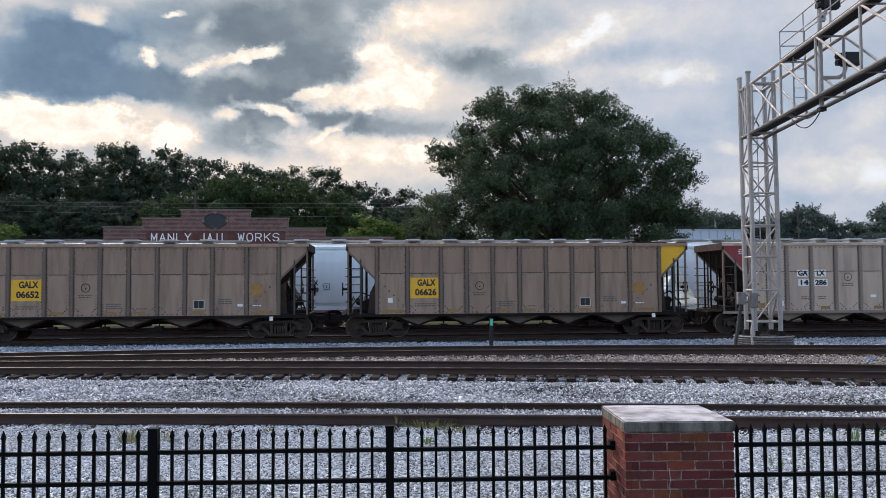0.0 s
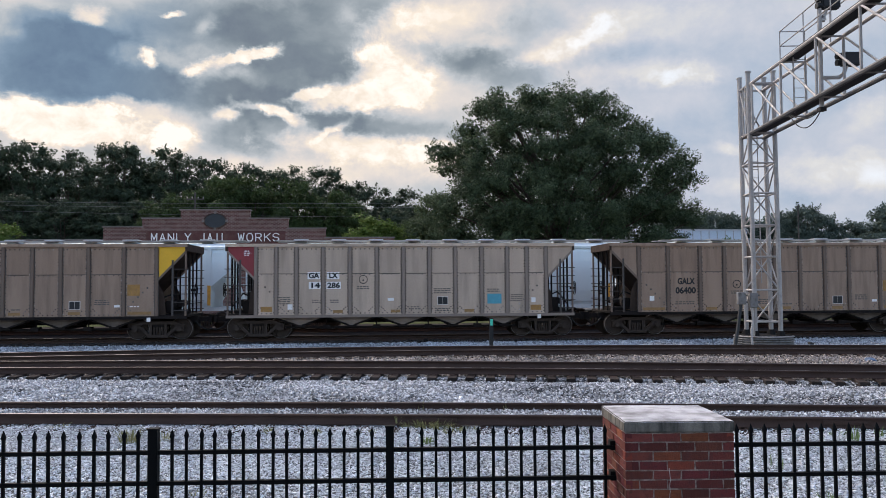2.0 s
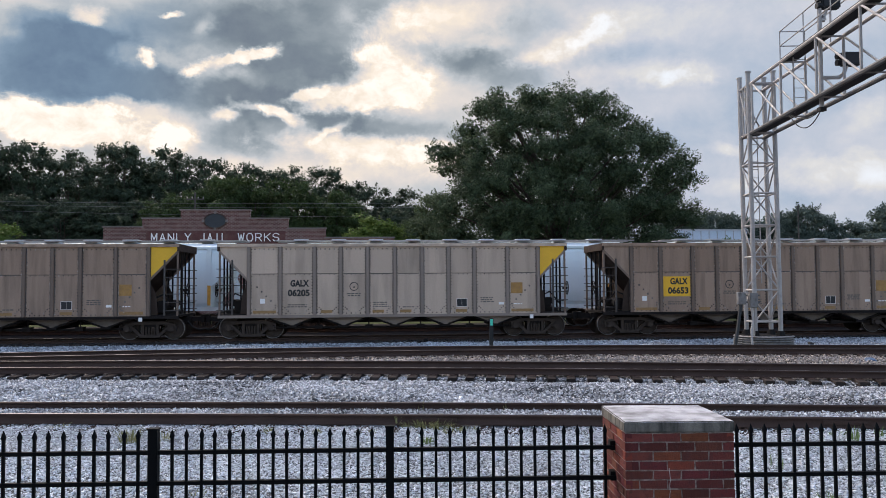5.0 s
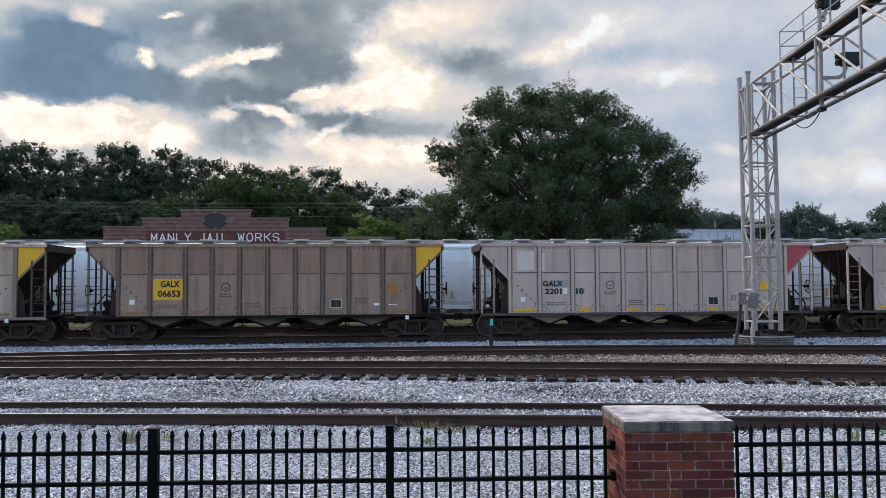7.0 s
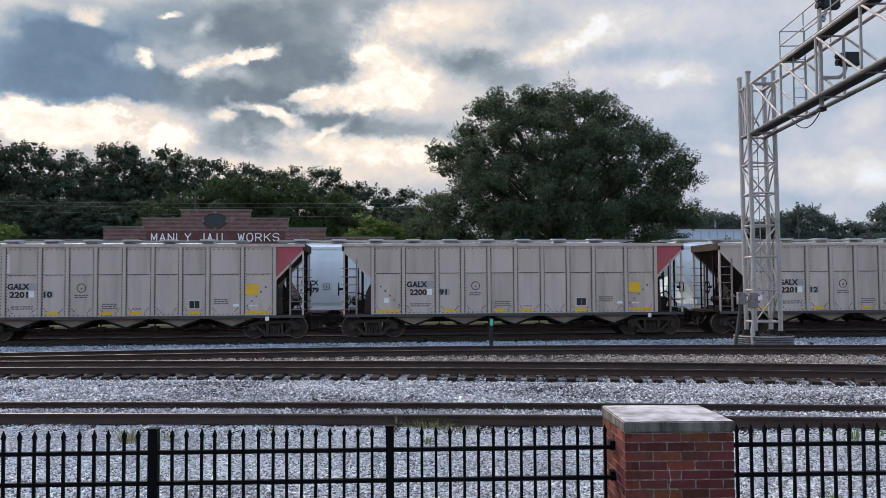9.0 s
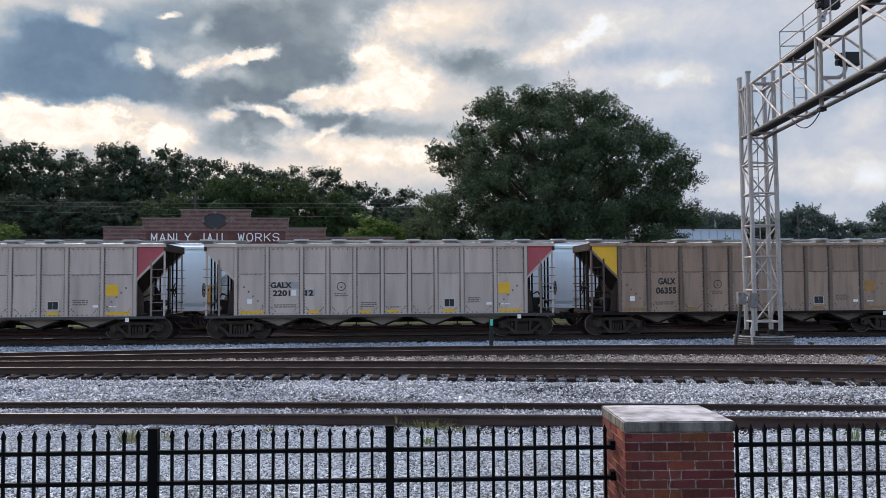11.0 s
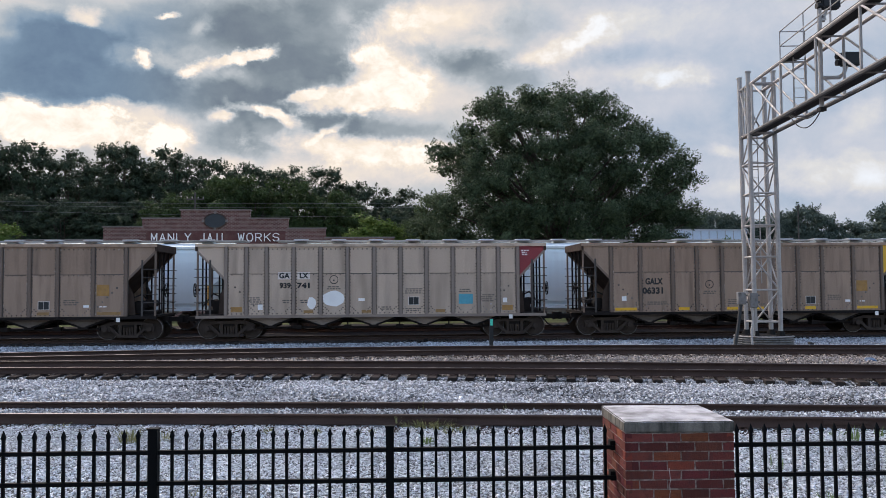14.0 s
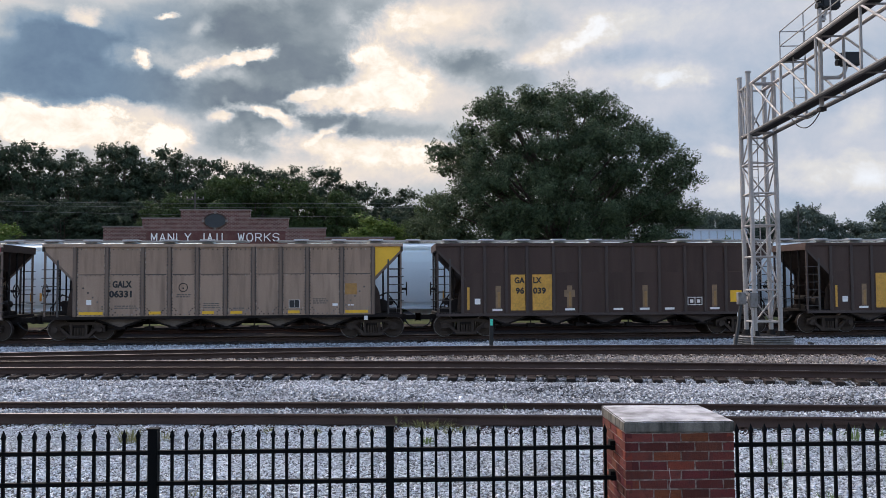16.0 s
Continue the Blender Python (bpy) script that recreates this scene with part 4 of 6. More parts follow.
    # sagging cables
    for d, sag in ((4.9, 0.52), (5.0, 0.24)):
        a, b = ends[-1, low][0] + along * d - Vector((0, 0, 0.1)), mast + Vector((0, 0, -0.3))
        bm = bmesh.new()
        path_tube(bm, [a.lerp(b, t / 14) - Vector((0, 0, sag * 4 * (t / 14) * (1 - t / 14))) for t in range(15)], 0.018, 5)
        part("cable", bm, M_CABLE, g, "black sagging cable")
    a = ends[1, low][0] + along * 10.2
    bm = bmesh.new()
    path_tube(bm, [a + along * (t / 14 * 3.0) - Vector((0, 0, 1.3 * 4 * (t / 14) * (1 - t / 14))) for t in range(15)], 0.018, 5)
    part("cable", bm, M_CABLE, g, "black sagging cable")
    # round footing in a corrugated form
    n, bm = 40, bmesh.new()
    rings = []
    for i in range(13):
        z = -0.25 + 0.49 * i / 12
        r = 1.07 + (0.035 if i % 2 else -0.035)
        rings.append([bm.verts.new((base.x + r * math.cos(2 * math.pi * k / n), base.y + r * math.sin(2 * math.pi * k / n), z)) for k in range(n)])
    for a, b in zip(rings, rings[1:]):
        for k in range(n):
            bm.faces.new((a[k], a[(k + 1) % n], b[(k + 1) % n], b[k]))
    part("footing", bm, M_FOOTING, g, "round footing in a corrugated steel form")
    bm = bmesh.new()
    tube(bm, (base.x, base.y, -0.2), (base.x, base.y, 0.225), 1.02, 32)
    for p, q in legs.values():
        tube(bm, (p.x, p.y, 0.2), (p.x, p.y, 0.42), 0.19, 10, 0.11)
    part("footing_top", bm, M_GREASE, g, "grimy black footing top")
    # junction boxes and conduits
    for x0, x1, z0, z1 in ((13.15, 13.44, 1.42, 1.87), (13.58, 13.90, 1.30, 1.85)):
        bm = bmesh.new()
        box(bm, x0, x1, 29.36, 29.56, z0, z1)
        bmesh.ops.bevel(bm, geom=bm.edges[:], offset=0.02, segments=1, affect="EDGES")
        jb = part("junction_box", bm, M_FOOTING, g, "grey steel junction box")
        bm = bmesh.new()
        box(bm, x0 + 0.03, x1 - 0.03, 29.348, 29.36, z0 + 0.03, z1 - 0.03)
        part("box_door", bm, M_FOOTING, jb)
    bm = bmesh.new()
    for z in (1.5, 1.75):
        box(bm, 13.2, 14.05, 29.56, 29.60, z - 0.03, z + 0.03)
        box(bm, 13.95, 14.05, 29.60, 29.82, z - 0.03, z + 0.03)
    part("box_bracket", bm, M_DARKGALV, g)

    def bow(a, b, c, r, material, label):
        bm = bmesh.new()
        a, b, c = Vector(a), Vector(b), Vector(c)
        path_tube(bm, [a * (1 - t) ** 2 + b * 2 * t * (1 - t) + c * t * t for t in [i / 10 for i in range(11)]], r, 8)
        part("conduit", bm, material, g, label)

    bow((13.28, 29.46, 1.45), (13.16, 29.4, 0.75), (12.88, 29.2, -0.26), 0.068, M_CABLE, "thick black cable conduit")
    bow((13.68, 29.46, 1.32), (13.74, 29.4, 0.85), (13.60, 29.3, 0.55), 0.045, M_GALV, "pale grey conduit")
    bow((13.60, 29.3, 0.55), (13.50, 29.15, 0.30), (13.54, 29.1, -0.26), 0.045, M_GALV, "pale grey conduit")
    bm = bmesh.new()
    tube(bm, (13.82, 29.5, 1.32), (13.82, 29.6, 0.24), 0.04, 8)
    part("conduit", bm, M_GALV, g, "pale grey conduit")


gantry()


def marker_post():
    p = thing("marker_post", pose(4.25, 31.6, BED - 0.03, 0, 0.6, 0), "dark trackside post with a green reflector", "marker post")
    bm = bmesh.new()
    box(bm, -0.075, 0.075, -0.05, 0.05, 0, 1.15)
    bmesh.ops.bevel(bm, geom=bm.edges[:], offset=0.01, segments=1, affect="EDGES")
    part("post", bm, M_BLACK, p)
    bm = bmesh.new()
    box(bm, -0.05, 0.05, -0.062, -0.05, 0.86, 1.1)
    part("reflector", bm, mat("green_reflector", (0.05, 0.62, 0.42), 0.35, vary=0.1), p, "bright green reflector")


marker_post()


# ---- weeds and litter ----
def weed(x, y, height, wide, blades, seed, material, label):
    rng = np.random.default_rng(seed)
    vs, fs = [], []
    for i in range(blades):
        a, r, h = rng.uniform(0, 2 * math.pi), wide * math.sqrt(rng.uniform(0, 1)) * 0.6, 0.8 * height * rng.uniform(0.3, 1.0)
        p = np.array([r * math.cos(a), r * math.sin(a), 0.0])
        out = np.array([math.cos(a), math.sin(a), 0]) * wide * rng.uniform(0.1, 0.6)
        w = np.array([-math.sin(a + 1), math.cos(a + 1), 0]) * rng.uniform(0.003, 0.0065)
        mid, tip = p + out * 0.4 + np.array([0, 0, h * 0.65]), p + out + np.array([0, 0, h])
        k = len(vs)
        vs += [p - w, p + w, mid + w, mid - w, tip + w * 0.2, tip - w * 0.2]
        fs += [(k, k + 1, k + 2, k + 3), (k + 3, k + 2, k + 4, k + 5)]
    ob = new("weed", raw_mesh("weed", np.array(vs), np.array(fs), material))
    ob.location = (x, y, ground_z(x, y) - 0.01)
    return tagged(ob, label, "weed", "weeds")


TUFTS = (
    (-3.93, 13.3, 0.36, 0.22, 130), (-3.46, 13.4, 0.24, 0.2, 80), (-1.86, 13.85, 0.14, 0.12, 40), (-1.06, 13.61, 0.15, 0.12, 50), (-0.14, 13.66, 0.12, 0.10, 36),
    (0.48, 14.1, 0.22, 0.25, 80), (0.74, 14.0, 0.25, 0.3, 130), (1.0, 13.95, 0.22, 0.3, 120), (1.18, 13.55, 0.15, 0.26, 90), (1.45, 13.64, 0.14, 0.22, 60),
    (0.28, 14.15, 0.20, 0.10, 12), (0.75, 15.5, 0.30, 0.10, 10), (2.34, 15.3, 0.30, 0.12, 22), (1.36, 14.9, 0.2, 0.12, 16), (-4.67, 15.1, 0.14, 0.1, 10), (-5.48, 14.6, 0.14, 0.2, 30), (-2.15, 9.9, 0.10, 0.14, 40),
)
GREENS = ((0.71, 12.65, 0.20, 0.13, 70), (7.21, 12.13, 0.32, 0.10, 26), (7.71, 12.31, 0.30, 0.10, 24), (7.19, 12.61, 0.16, 0.2, 30), (5.18, 10.67, 0.30, 0.05, 8), (5.26, 10.56, 0.28, 0.05, 8), (5.01, 9.0, 0.14, 0.14, 50))
for i, (x, y, h, w, n, kind) in enumerate([(*t, 0) for t in TUFTS] + [(*t, 1) for t in GREENS]):
    weed(x, y, h, w, n, 100 + i, M_WEED if kind else M_GRASS, "green weed growing in the gravel" if kind else "tuft of dry yellowish grass in the gravel")


def scrap(x, y, size, material, label, name):
    bm = bmesh.new()
    bmesh.ops.create_icosphere(bm, subdivisions=2, radius=1.0)
    for v in bm.verts:
        k = 1 + 0.5 * noise.noise(v.co * 1.7 + Vector((x, y, 0)))
        v.co = Vector((v.co.x * size[0] * k, v.co.y * size[1] * k, max(-0.02, v.co.z * size[2] * k)))
    return solid(name, bm, material, label, "litter", m=pose(x, y, ground_z(x, y) + 0.02, 0, 0, 20))


scrap(15.1, 24.4, (0.22, 0.17, 0.10), mat("blue_plastic", (0.06, 0.11, 0.19), 0.6, vary=0.3, scale=8), "crumpled blue plastic scrap lying on the ballast", "plastic_scrap")
scrap(16.75, 31.0, (0.17, 0.14, 0.12), M_CABLE, "black rubber scrap lying on the ballast", "rubber_scrap")
scrap(7.75, 12.0, (0.11, 0.09, 0.05), M_WHITE, "pale rock lying in the gravel", "pale_rock")


# ---- brick works building ----
STROKES = {"M": ["0,0 0,1 .5,.25 1,1 1,0"], "A": ["0,0 .5,1 1,0", ".2,.35 .8,.35"], "N": ["0,0 0,1 1,0 1,1"], "L": ["0,1 0,0 .9,0"], "Y": ["0,1 .5,.45 1,1", ".5,.45 .5,0"],
           "J": [".8,1 .8,.2 .6,0 .25,0 .05,.2"], "I": [".5,0 .5,1"], "W": ["0,1 .25,0 .5,.8 .75,0 1,1"], "O": ["0,.3 0,.7 .25,1 .75,1 1,.7 1,.3 .75,0 .25,0 0,.3"],
           "R": ["0,0 0,1 .7,1 .95,.85 .95,.62 .7,.47 0,.47", ".5,.47 1,0"], "K": ["0,0 0,1", "1,1 0,.4", ".3,.58 1,0"], "S": ["1,.85 .75,1 .25,1 0,.82 0,.65 .25,.52 .75,.47 1,.33 1,.16 .75,0 .25,0 0,.15"]}


def sign_word(parent, word, x0, x1, z, high=0.56, thick=0.070):
    """Raised block capitals spread evenly from x0 to x1, each letter a piece of its own."""
    pitch = (x1 - x0 + 0.22) / len(word)
    for i, ch in enumerate(word):
        bm, wide, k = bmesh.new(), pitch - 0.22, 0
        for line in STROKES[ch]:
            pts = [Vector((float(a.split(",")[0]) * wide, float(a.split(",")[1]) * high)) for a in line.split()]
            for p, q in zip(pts, pts[1:]):
                d = (q - p).normalized() * thick * 0.42
                w = Vector((-d.y, d.x)).normalized() * thick / 2
                prism(bm, [tuple(p - d + w), tuple(q + d + w), tuple(q + d - w), tuple(p - d - w)], -0.05 - 0.003 * k, 0.0)
                k += 1
        part("sign_letter", bm, M_SIGN, parent, "white painted capital letter", m=pose(x0 + i * pitch, -0.032, z))


def works():
    y = 62.0
    b = thing("works_building", pose(0, y, BED - 0.05), "old red brick works building with a stepped parapet", "building")
    z0 = 0.0

    def wall(x0, x1, top, off=0.0):
        bm = bmesh.new()
        box(bm, x0, x1, off, off + 0.6, z0, top)
        return part("wall", bm, M_OLDBRICK, b)

    def coping(x0, x1, z, off=0.0):
        bm = bmesh.new()
        box(bm, x0 - 0.08, x1 + 0.08, off - 0.08, off + 0.7, z, z + 0.08)
        part("coping", bm, M_COPING, b, "stone coping")

    for x0, x1, top in ((-26.5, -20.4, 5.9), (-20.4, -17.6, 6.85), (-17.6, -14.82, 7.5), (-14.82, -9.76, 8.12), (-9.76, -6.95, 7.5), (-6.95, -4.15, 6.75), (-4.15, 1.0, 6.05)):
        wall(x0, x1, top)
        coping(x0, x1, top)
    bm = bmesh.new()
    box(bm, -26.5, 1.0, 0.6, 22, z0, 5.4)
    part("body", bm, M_OLDBRICK, b)
    # raised band, recessed panel frame
    bm = bmesh.new()
    box(bm, -17.5, -6.95, -0.07, 0, 6.58, 6.68)
    box(bm, -17.5, -17.3, -0.07, 0, 5.2, 6.58)
    box(bm, -7.15, -6.95, -0.07, 0, 5.2, 6.58)
    part("brick_band", bm, M_OLDBRICK, b)
    bm = bmesh.new()
    box(bm, -17.3, -7.15, -0.03, 0, 5.2, 6.58)
    part("painted_panel", bm, M_REDWALL, b, "dark red painted sign panel")
    # oval louvre
    bm = bmesh.new()
    tube(bm, (0, -0.05, 0), (0, 0.05, 0), 0.76, 32)
    v = part("oval_vent", bm, mat("dark_louvre", (0.03, 0.035, 0.04), 0.7, vary=0.2), b, "dark oval vent", m=pose(-12.3, 0, 7.34) @ Matrix.Diagonal((1, 1, 0.68, 1)))
    bm = bmesh.new()
    ring(bm, (0, -0.06, 0), (0, 1, 0), 0.80, 0.06, 32)
    part("vent_ring", bm, M_BROWN, v)
    for dx, dz in ((0.86, 0), (-0.86, 0), (0, 0.9), (0, -0.9)):
        bm = bmesh.new()
        box(bm, dx - 0.09, dx + 0.09, -0.12, 0, dz - 0.13, dz + 0.13)
        part("keystone", bm, M_COPING, v)
    sign_word(b, "MANLY", -16.92, -14.09, 5.83)
    sign_word(b, "JAIL", -13.34, -11.48, 5.83)
    sign_word(b, "WORKS", -10.60, -7.61, 5.83)
    # tall dark openings low in the wall
    for x in (-24, -20.5, -15.5, -12.4, -9.3, -5.4, -2):
        bm = bmesh.new()
        box(bm, x - 0.7, x + 0.7, -0.03, 0.02, 1.2, 4.3)
        w = part("window", bm, M_BLACK, b, "dark tall window")
        bm = bmesh.new()
        box(bm, x - 0.85, x + 0.85, -0.1, 0.0, 1.05, 1.2)
        box(bm, x - 0.85, x + 0.85, -0.06, 0.0, 4.3, 4.5)
        part("sill", bm, M_COPING, w)


works()


# ---- trees ----
def spun(rng, n):
    d = rng.normal(size=(n, 3))
    return d / np.linalg.norm(d, axis=1, keepdims=True)


def leaf_faces(rng, p, facing, size):
    """One small pointed leaf at each place, turned roughly towards its facing."""
    f = facing + 0.55 * rng.normal(size=p.shape)
    f /= np.linalg.norm(f, axis=1, keepdims=True)
    a = np.cross(f, rng.normal(size=p.shape))
    a /= np.linalg.norm(a, axis=1, keepdims=True)
    b = np.cross(f, a)
    s = size * rng.lognormal(0, 0.28, (len(p), 1))
    return np.stack([p - a * s, p + a * s * 0.45 + b * s * 0.72, p + a * s * 0.45 - b * s * 0.72], 1)


def bough_leaves(rng, c, r, leaf, dense, axis, feather):
    """A bough: tufts on its upper and outer side, each a shell of leaves, large leaves in its shade, sprays at its rim."""
    out = []
    outward = np.array([c[0] - axis[0], c[1] - axis[1], 0.0])
    outward /= max(np.linalg.norm(outward), 0.3)
    count = 15
    d = spun(rng, count) + outward * 0.45 + np.array([0, 0, 0.40])
    d /= np.linalg.norm(d, axis=1, keepdims=True)
    tufts = c + d * r * rng.uniform(0.45, 0.95, (count, 1)) * np.array([1.0, 1.0, 0.72])
    for t, way in zip(tufts, d):
        q = r * rng.uniform(0.24, 0.44)
        n = int(dense * (q / leaf) ** 2)
        v = spun(rng, n)
        v = np.where((v @ way)[:, None] < -0.55, -v, v)
        p = t + v * q * rng.uniform(0.55, 1.06, (n, 1)) * np.array([1.0, 1.0, 0.75])
        out.append(leaf_faces(rng, p, v * 0.9 + way * 0.45 + np.array([0, 0, 0.25]), leaf))
        if rng.uniform() < feather:
            # a twig that stands out of the tuft
            k = int(rng.integers(10, 22))
            go = way + 0.5 * rng.normal(size=3)
            go /= np.linalg.norm(go)
            s = rng.uniform(0.2, 1.0, (k, 1))
            p = t + go * (q * 0.7 + s * r * rng.uniform(0.18, 0.40)) + rng.normal(size=(k, 3)) * leaf * 1.3 * (1.25 - s)
            out.append(leaf_faces(rng, p, spun(rng, k), leaf * 0.95))
    n = int(dense * 0.55 * (r / leaf) ** 2)
    p = c + spun(rng, n) * r * rng.uniform(0.1, 0.74, (n, 1)) * np.array([1, 1, 0.7])
    out.append(leaf_faces(rng, p, spun(rng, n), leaf * 2.2))
    return np.concatenate(out).reshape(-1, 3)


def tree(name, m, height, seed, boughs, leaf, dense, material, label, group="", profile=(), deep=1.0, trunk=0.35, size=(1.4, 2.3), feather=0.3, shell=0.7):
    """A trunk, limbs to the boughs, and a crown. profile: height, and the crown's reach to -x and to +x at that height; deep: its reach along y as a share of that."""
    rng = np.random.default_rng(seed)
    t = thing(name, m, label, "tree", group)
    bm = bmesh.new()
    pts = [Vector((0.3 * math.sin(i * 1.3 + seed) * i / 6, 0.3 * math.cos(i * 1.7) * i / 6, height * 0.8 * i / 6 - 0.1)) for i in range(7)]
    for i in range(6):
        tube(bm, pts[i], pts[i + 1], trunk * (1 - i / 6.6), 9, trunk * (1 - (i + 1) / 6.6))
    hs, ls, rs = [o[0] for o in profile], [o[1] for o in profile], [o[2] for o in profile]
    centres, radii, leaves = [], [], []
    for k in range(boughs):
        best = None
        for _ in range(24):
            r = rng.uniform(*size)
            z, a = rng.uniform(hs[0], hs[-1]), rng.uniform(0, 2 * math.pi)
            lo, hi = np.interp(z, hs, ls), np.interp(z, hs, rs)
            u = math.sqrt(rng.uniform(0.55, 1.0)) if rng.uniform() < shell else math.sqrt(rng.uniform(0.0, 0.6))
            reach_x = max(0.2, (lo if math.cos(a) < 0 else hi) - 0.8 * r)
            reach_y = max(0.2, (lo + hi) / 2 * deep - 0.8 * r)
            c = np.array([u * math.cos(a) * reach_x, u * math.sin(a) * reach_y, min(z, hs[-1] - 0.95 * r)])
            gap = min([np.linalg.norm(c - o) / (r + q) for o, q in zip(centres, radii)], default=9.0)
            if best is None or gap > best[0]:
                best = (gap, c, r)
            if gap > 0.62:
                break
        _, c, r = best
        centres.append(c)
        radii.append(r)
        leaves.append(bough_leaves(rng, c, r, leaf, dense, (0, 0), feather))
        if k % 2 == 0:
            s = pts[min(5, max(1, int(c[2] / height * 5)))]
            e = Vector(c)
            mid = s.lerp(e, 0.5) + Vector((0, 0, -0.05 * height * rng.uniform(0, 1)))
            tube(bm, s, mid, trunk * 0.28, 6, trunk * 0.18)
            tube(bm, mid, e, trunk * 0.18, 6, trunk * 0.05)
    part("trunk", bm, M_BARK, t)
    v = np.concatenate(leaves)
    part("crown", raw_mesh("crown", v, np.arange(len(v)).reshape(-1, 3), material), None, t)
    return t


tree("oak_tree", pose(15.8, 72, BED), 20.4, 8, 225, 0.074, 1.0, M_LEAF, "large spreading dark green oak tree", trunk=0.7, deep=0.8, size=(1.35, 2.5), feather=0.3, shell=0.8,
     profile=((3.6, 12.8, 12.4), (8, 13.5, 13.0), (10.2, 13.1, 13.1), (11.6, 11.2, 12.9), (13.7, 12.1, 12.4), (15.4, 11.2, 10.8), (16.4, 10.2, 7.8), (17.4, 8.6, 6.6), (18.6, 8.1, 5.4), (19.6, 7.2, 4.2), (20.6, 5.6, 2.6)))

TALL = "tall dark green woodland tree with gaps in its crown"
WOOD = [tree("woodland_tree", pose(-52.5, 107, BED), 21.2, 11, 66, 0.112, 0.9, M_LEAFDARK, TALL, "woodland trees", trunk=0.4, size=(1.2, 2.0), feather=0.25, profile=((3.5, 4.5, 4.5), (9, 5.2, 4.8), (15, 5.2, 4.8), (18.5, 4.6, 4.0), (20.3, 3.2, 2.8), (21.4, 1.6, 1.4))),
        tree("woodland_tree", pose(-57.4, 107, BED), 21.2, 12, 64, 0.112, 0.9, M_LEAFDARK, TALL, "woodland trees", trunk=0.4, size=(1.1, 1.9), feather=0.3, profile=((3.0, 4.2, 4.6), (8, 4.6, 5.0), (14, 4.8, 5.2), (18, 4.4, 4.6), (20.2, 3.0, 3.4), (21.4, 1.4, 1.8))),
        tree("woodland_tree", pose(-62.3, 103, BED), 19.4, 13, 60, 0.112, 0.9, M_LEAFDARK, TALL, "woodland trees", trunk=0.35, size=(1.1, 1.9), feather=0.3, profile=((3.0, 4.8, 4.6), (8, 5.0, 5.2), (13, 5.0, 4.8), (16.5, 4.4, 4.0), (18.4, 3.0, 2.6), (19.6, 1.4, 1.2)))]
HEIGHTS = (21.2, 21.2, 19.4)
for i, (x, y, top) in enumerate(((-49.9, 105, 20.4), (-47.7, 106, 20.6), (-43.8, 105, 20.7), (-38.7, 104, 19.4), (-33.0, 105, 20.4), (-31.8, 108, 20.6), (-26.4, 105, 20.0), (-21.2, 104, 18.5), (-17.3, 104, 18.0), (-12.4, 105, 17.8), (-7.5, 104, 17.4), (-2.4, 105, 15.8), (2.0, 106, 15.1), (4.4, 104, 12.4), (-49.0, 113, 17.8), (-38.8, 113, 18.7), (-30.7, 113, 18.0), (-20.5, 113, 17.0), (-5.3, 113, 16.3), (-41.4, 97, 13.0), (-36.1, 96, 12.7), (-32.0, 97, 12.5), (-27.3, 96, 12.4), (1.1, 99, 11.9))):
    o = copy_thing(WOOD[i % 3], pose(x, y, BED, 0, 0, 67 * i))
    k = top / HEIGHTS[i % 3]
    o.scale = (max(k, 0.85), max(k, 0.85), k)
MID = tree("broadleaf_tree", pose(-17.6, 93, BED), 15.2, 17, 66, 0.10, 0.95, M_LEAFMID, "rounded mid green broadleaf tree", "broadleaf trees", trunk=0.3, size=(1.0, 1.8), feather=0.12, shell=0.85, profile=((1.0, 4.4, 4.4), (5, 5.2, 5.2), (9, 5.0, 5.0), (12.5, 3.8, 3.8), (15.2, 1.8, 1.8)))
for x, y, k in ((5.6, 78, 0.75), (-23.2, 90, 0.82), (-21.5, 93, 0.9), (-17.6, 95, 1.01), (-14.3, 94, 1.02), (-9.9, 95, 0.99), (-5.7, 94, 0.9), (-4.0, 92, 0.8), (5.3, 84, 0.67), (3.6, 86, 0.63)):
    o = copy_thing(MID, pose(x, y, BED, 0, 0, x * 20))
    o.scale = (k, k, k)
SHRUB = tree("shrub_tree", pose(-0.4, 80, BED), 9.2, 21, 40, 0.07, 0.95, M_LEAFLIGHT, "light green bushy young tree", "young trees", trunk=0.15, size=(0.8, 1.3), feather=0.3, profile=((0.5, 2.2, 2.2), (4, 2.6, 2.6), (7, 2.0, 2.0), (9.2, 0.9, 0.9)))
for x, y, k in ((-35.4, 78, 1.0), (-0.9, 76, 1.02), (0.6, 77, 0.97), (4.6, 84, 0.95), (2.2, 79, 0.72), (46.8, 108, 0.98), (-2.6, 80, 0.75)):
    o = copy_thing(SHRUB, pose(x, y, BED, 0, 0, x * 20))
    o.scale = (k * 1.35, k * 1.35, k)
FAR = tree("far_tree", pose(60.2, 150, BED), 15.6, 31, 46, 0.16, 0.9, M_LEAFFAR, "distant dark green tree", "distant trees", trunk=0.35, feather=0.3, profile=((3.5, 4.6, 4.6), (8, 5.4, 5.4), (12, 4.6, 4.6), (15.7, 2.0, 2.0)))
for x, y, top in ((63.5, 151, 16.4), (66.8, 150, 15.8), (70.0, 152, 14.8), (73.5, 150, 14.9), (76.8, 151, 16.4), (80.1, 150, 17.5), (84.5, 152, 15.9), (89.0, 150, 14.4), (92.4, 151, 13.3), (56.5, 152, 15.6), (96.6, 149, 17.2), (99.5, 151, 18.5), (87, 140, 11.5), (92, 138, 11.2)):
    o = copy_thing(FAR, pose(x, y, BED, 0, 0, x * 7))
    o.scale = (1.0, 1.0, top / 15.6)


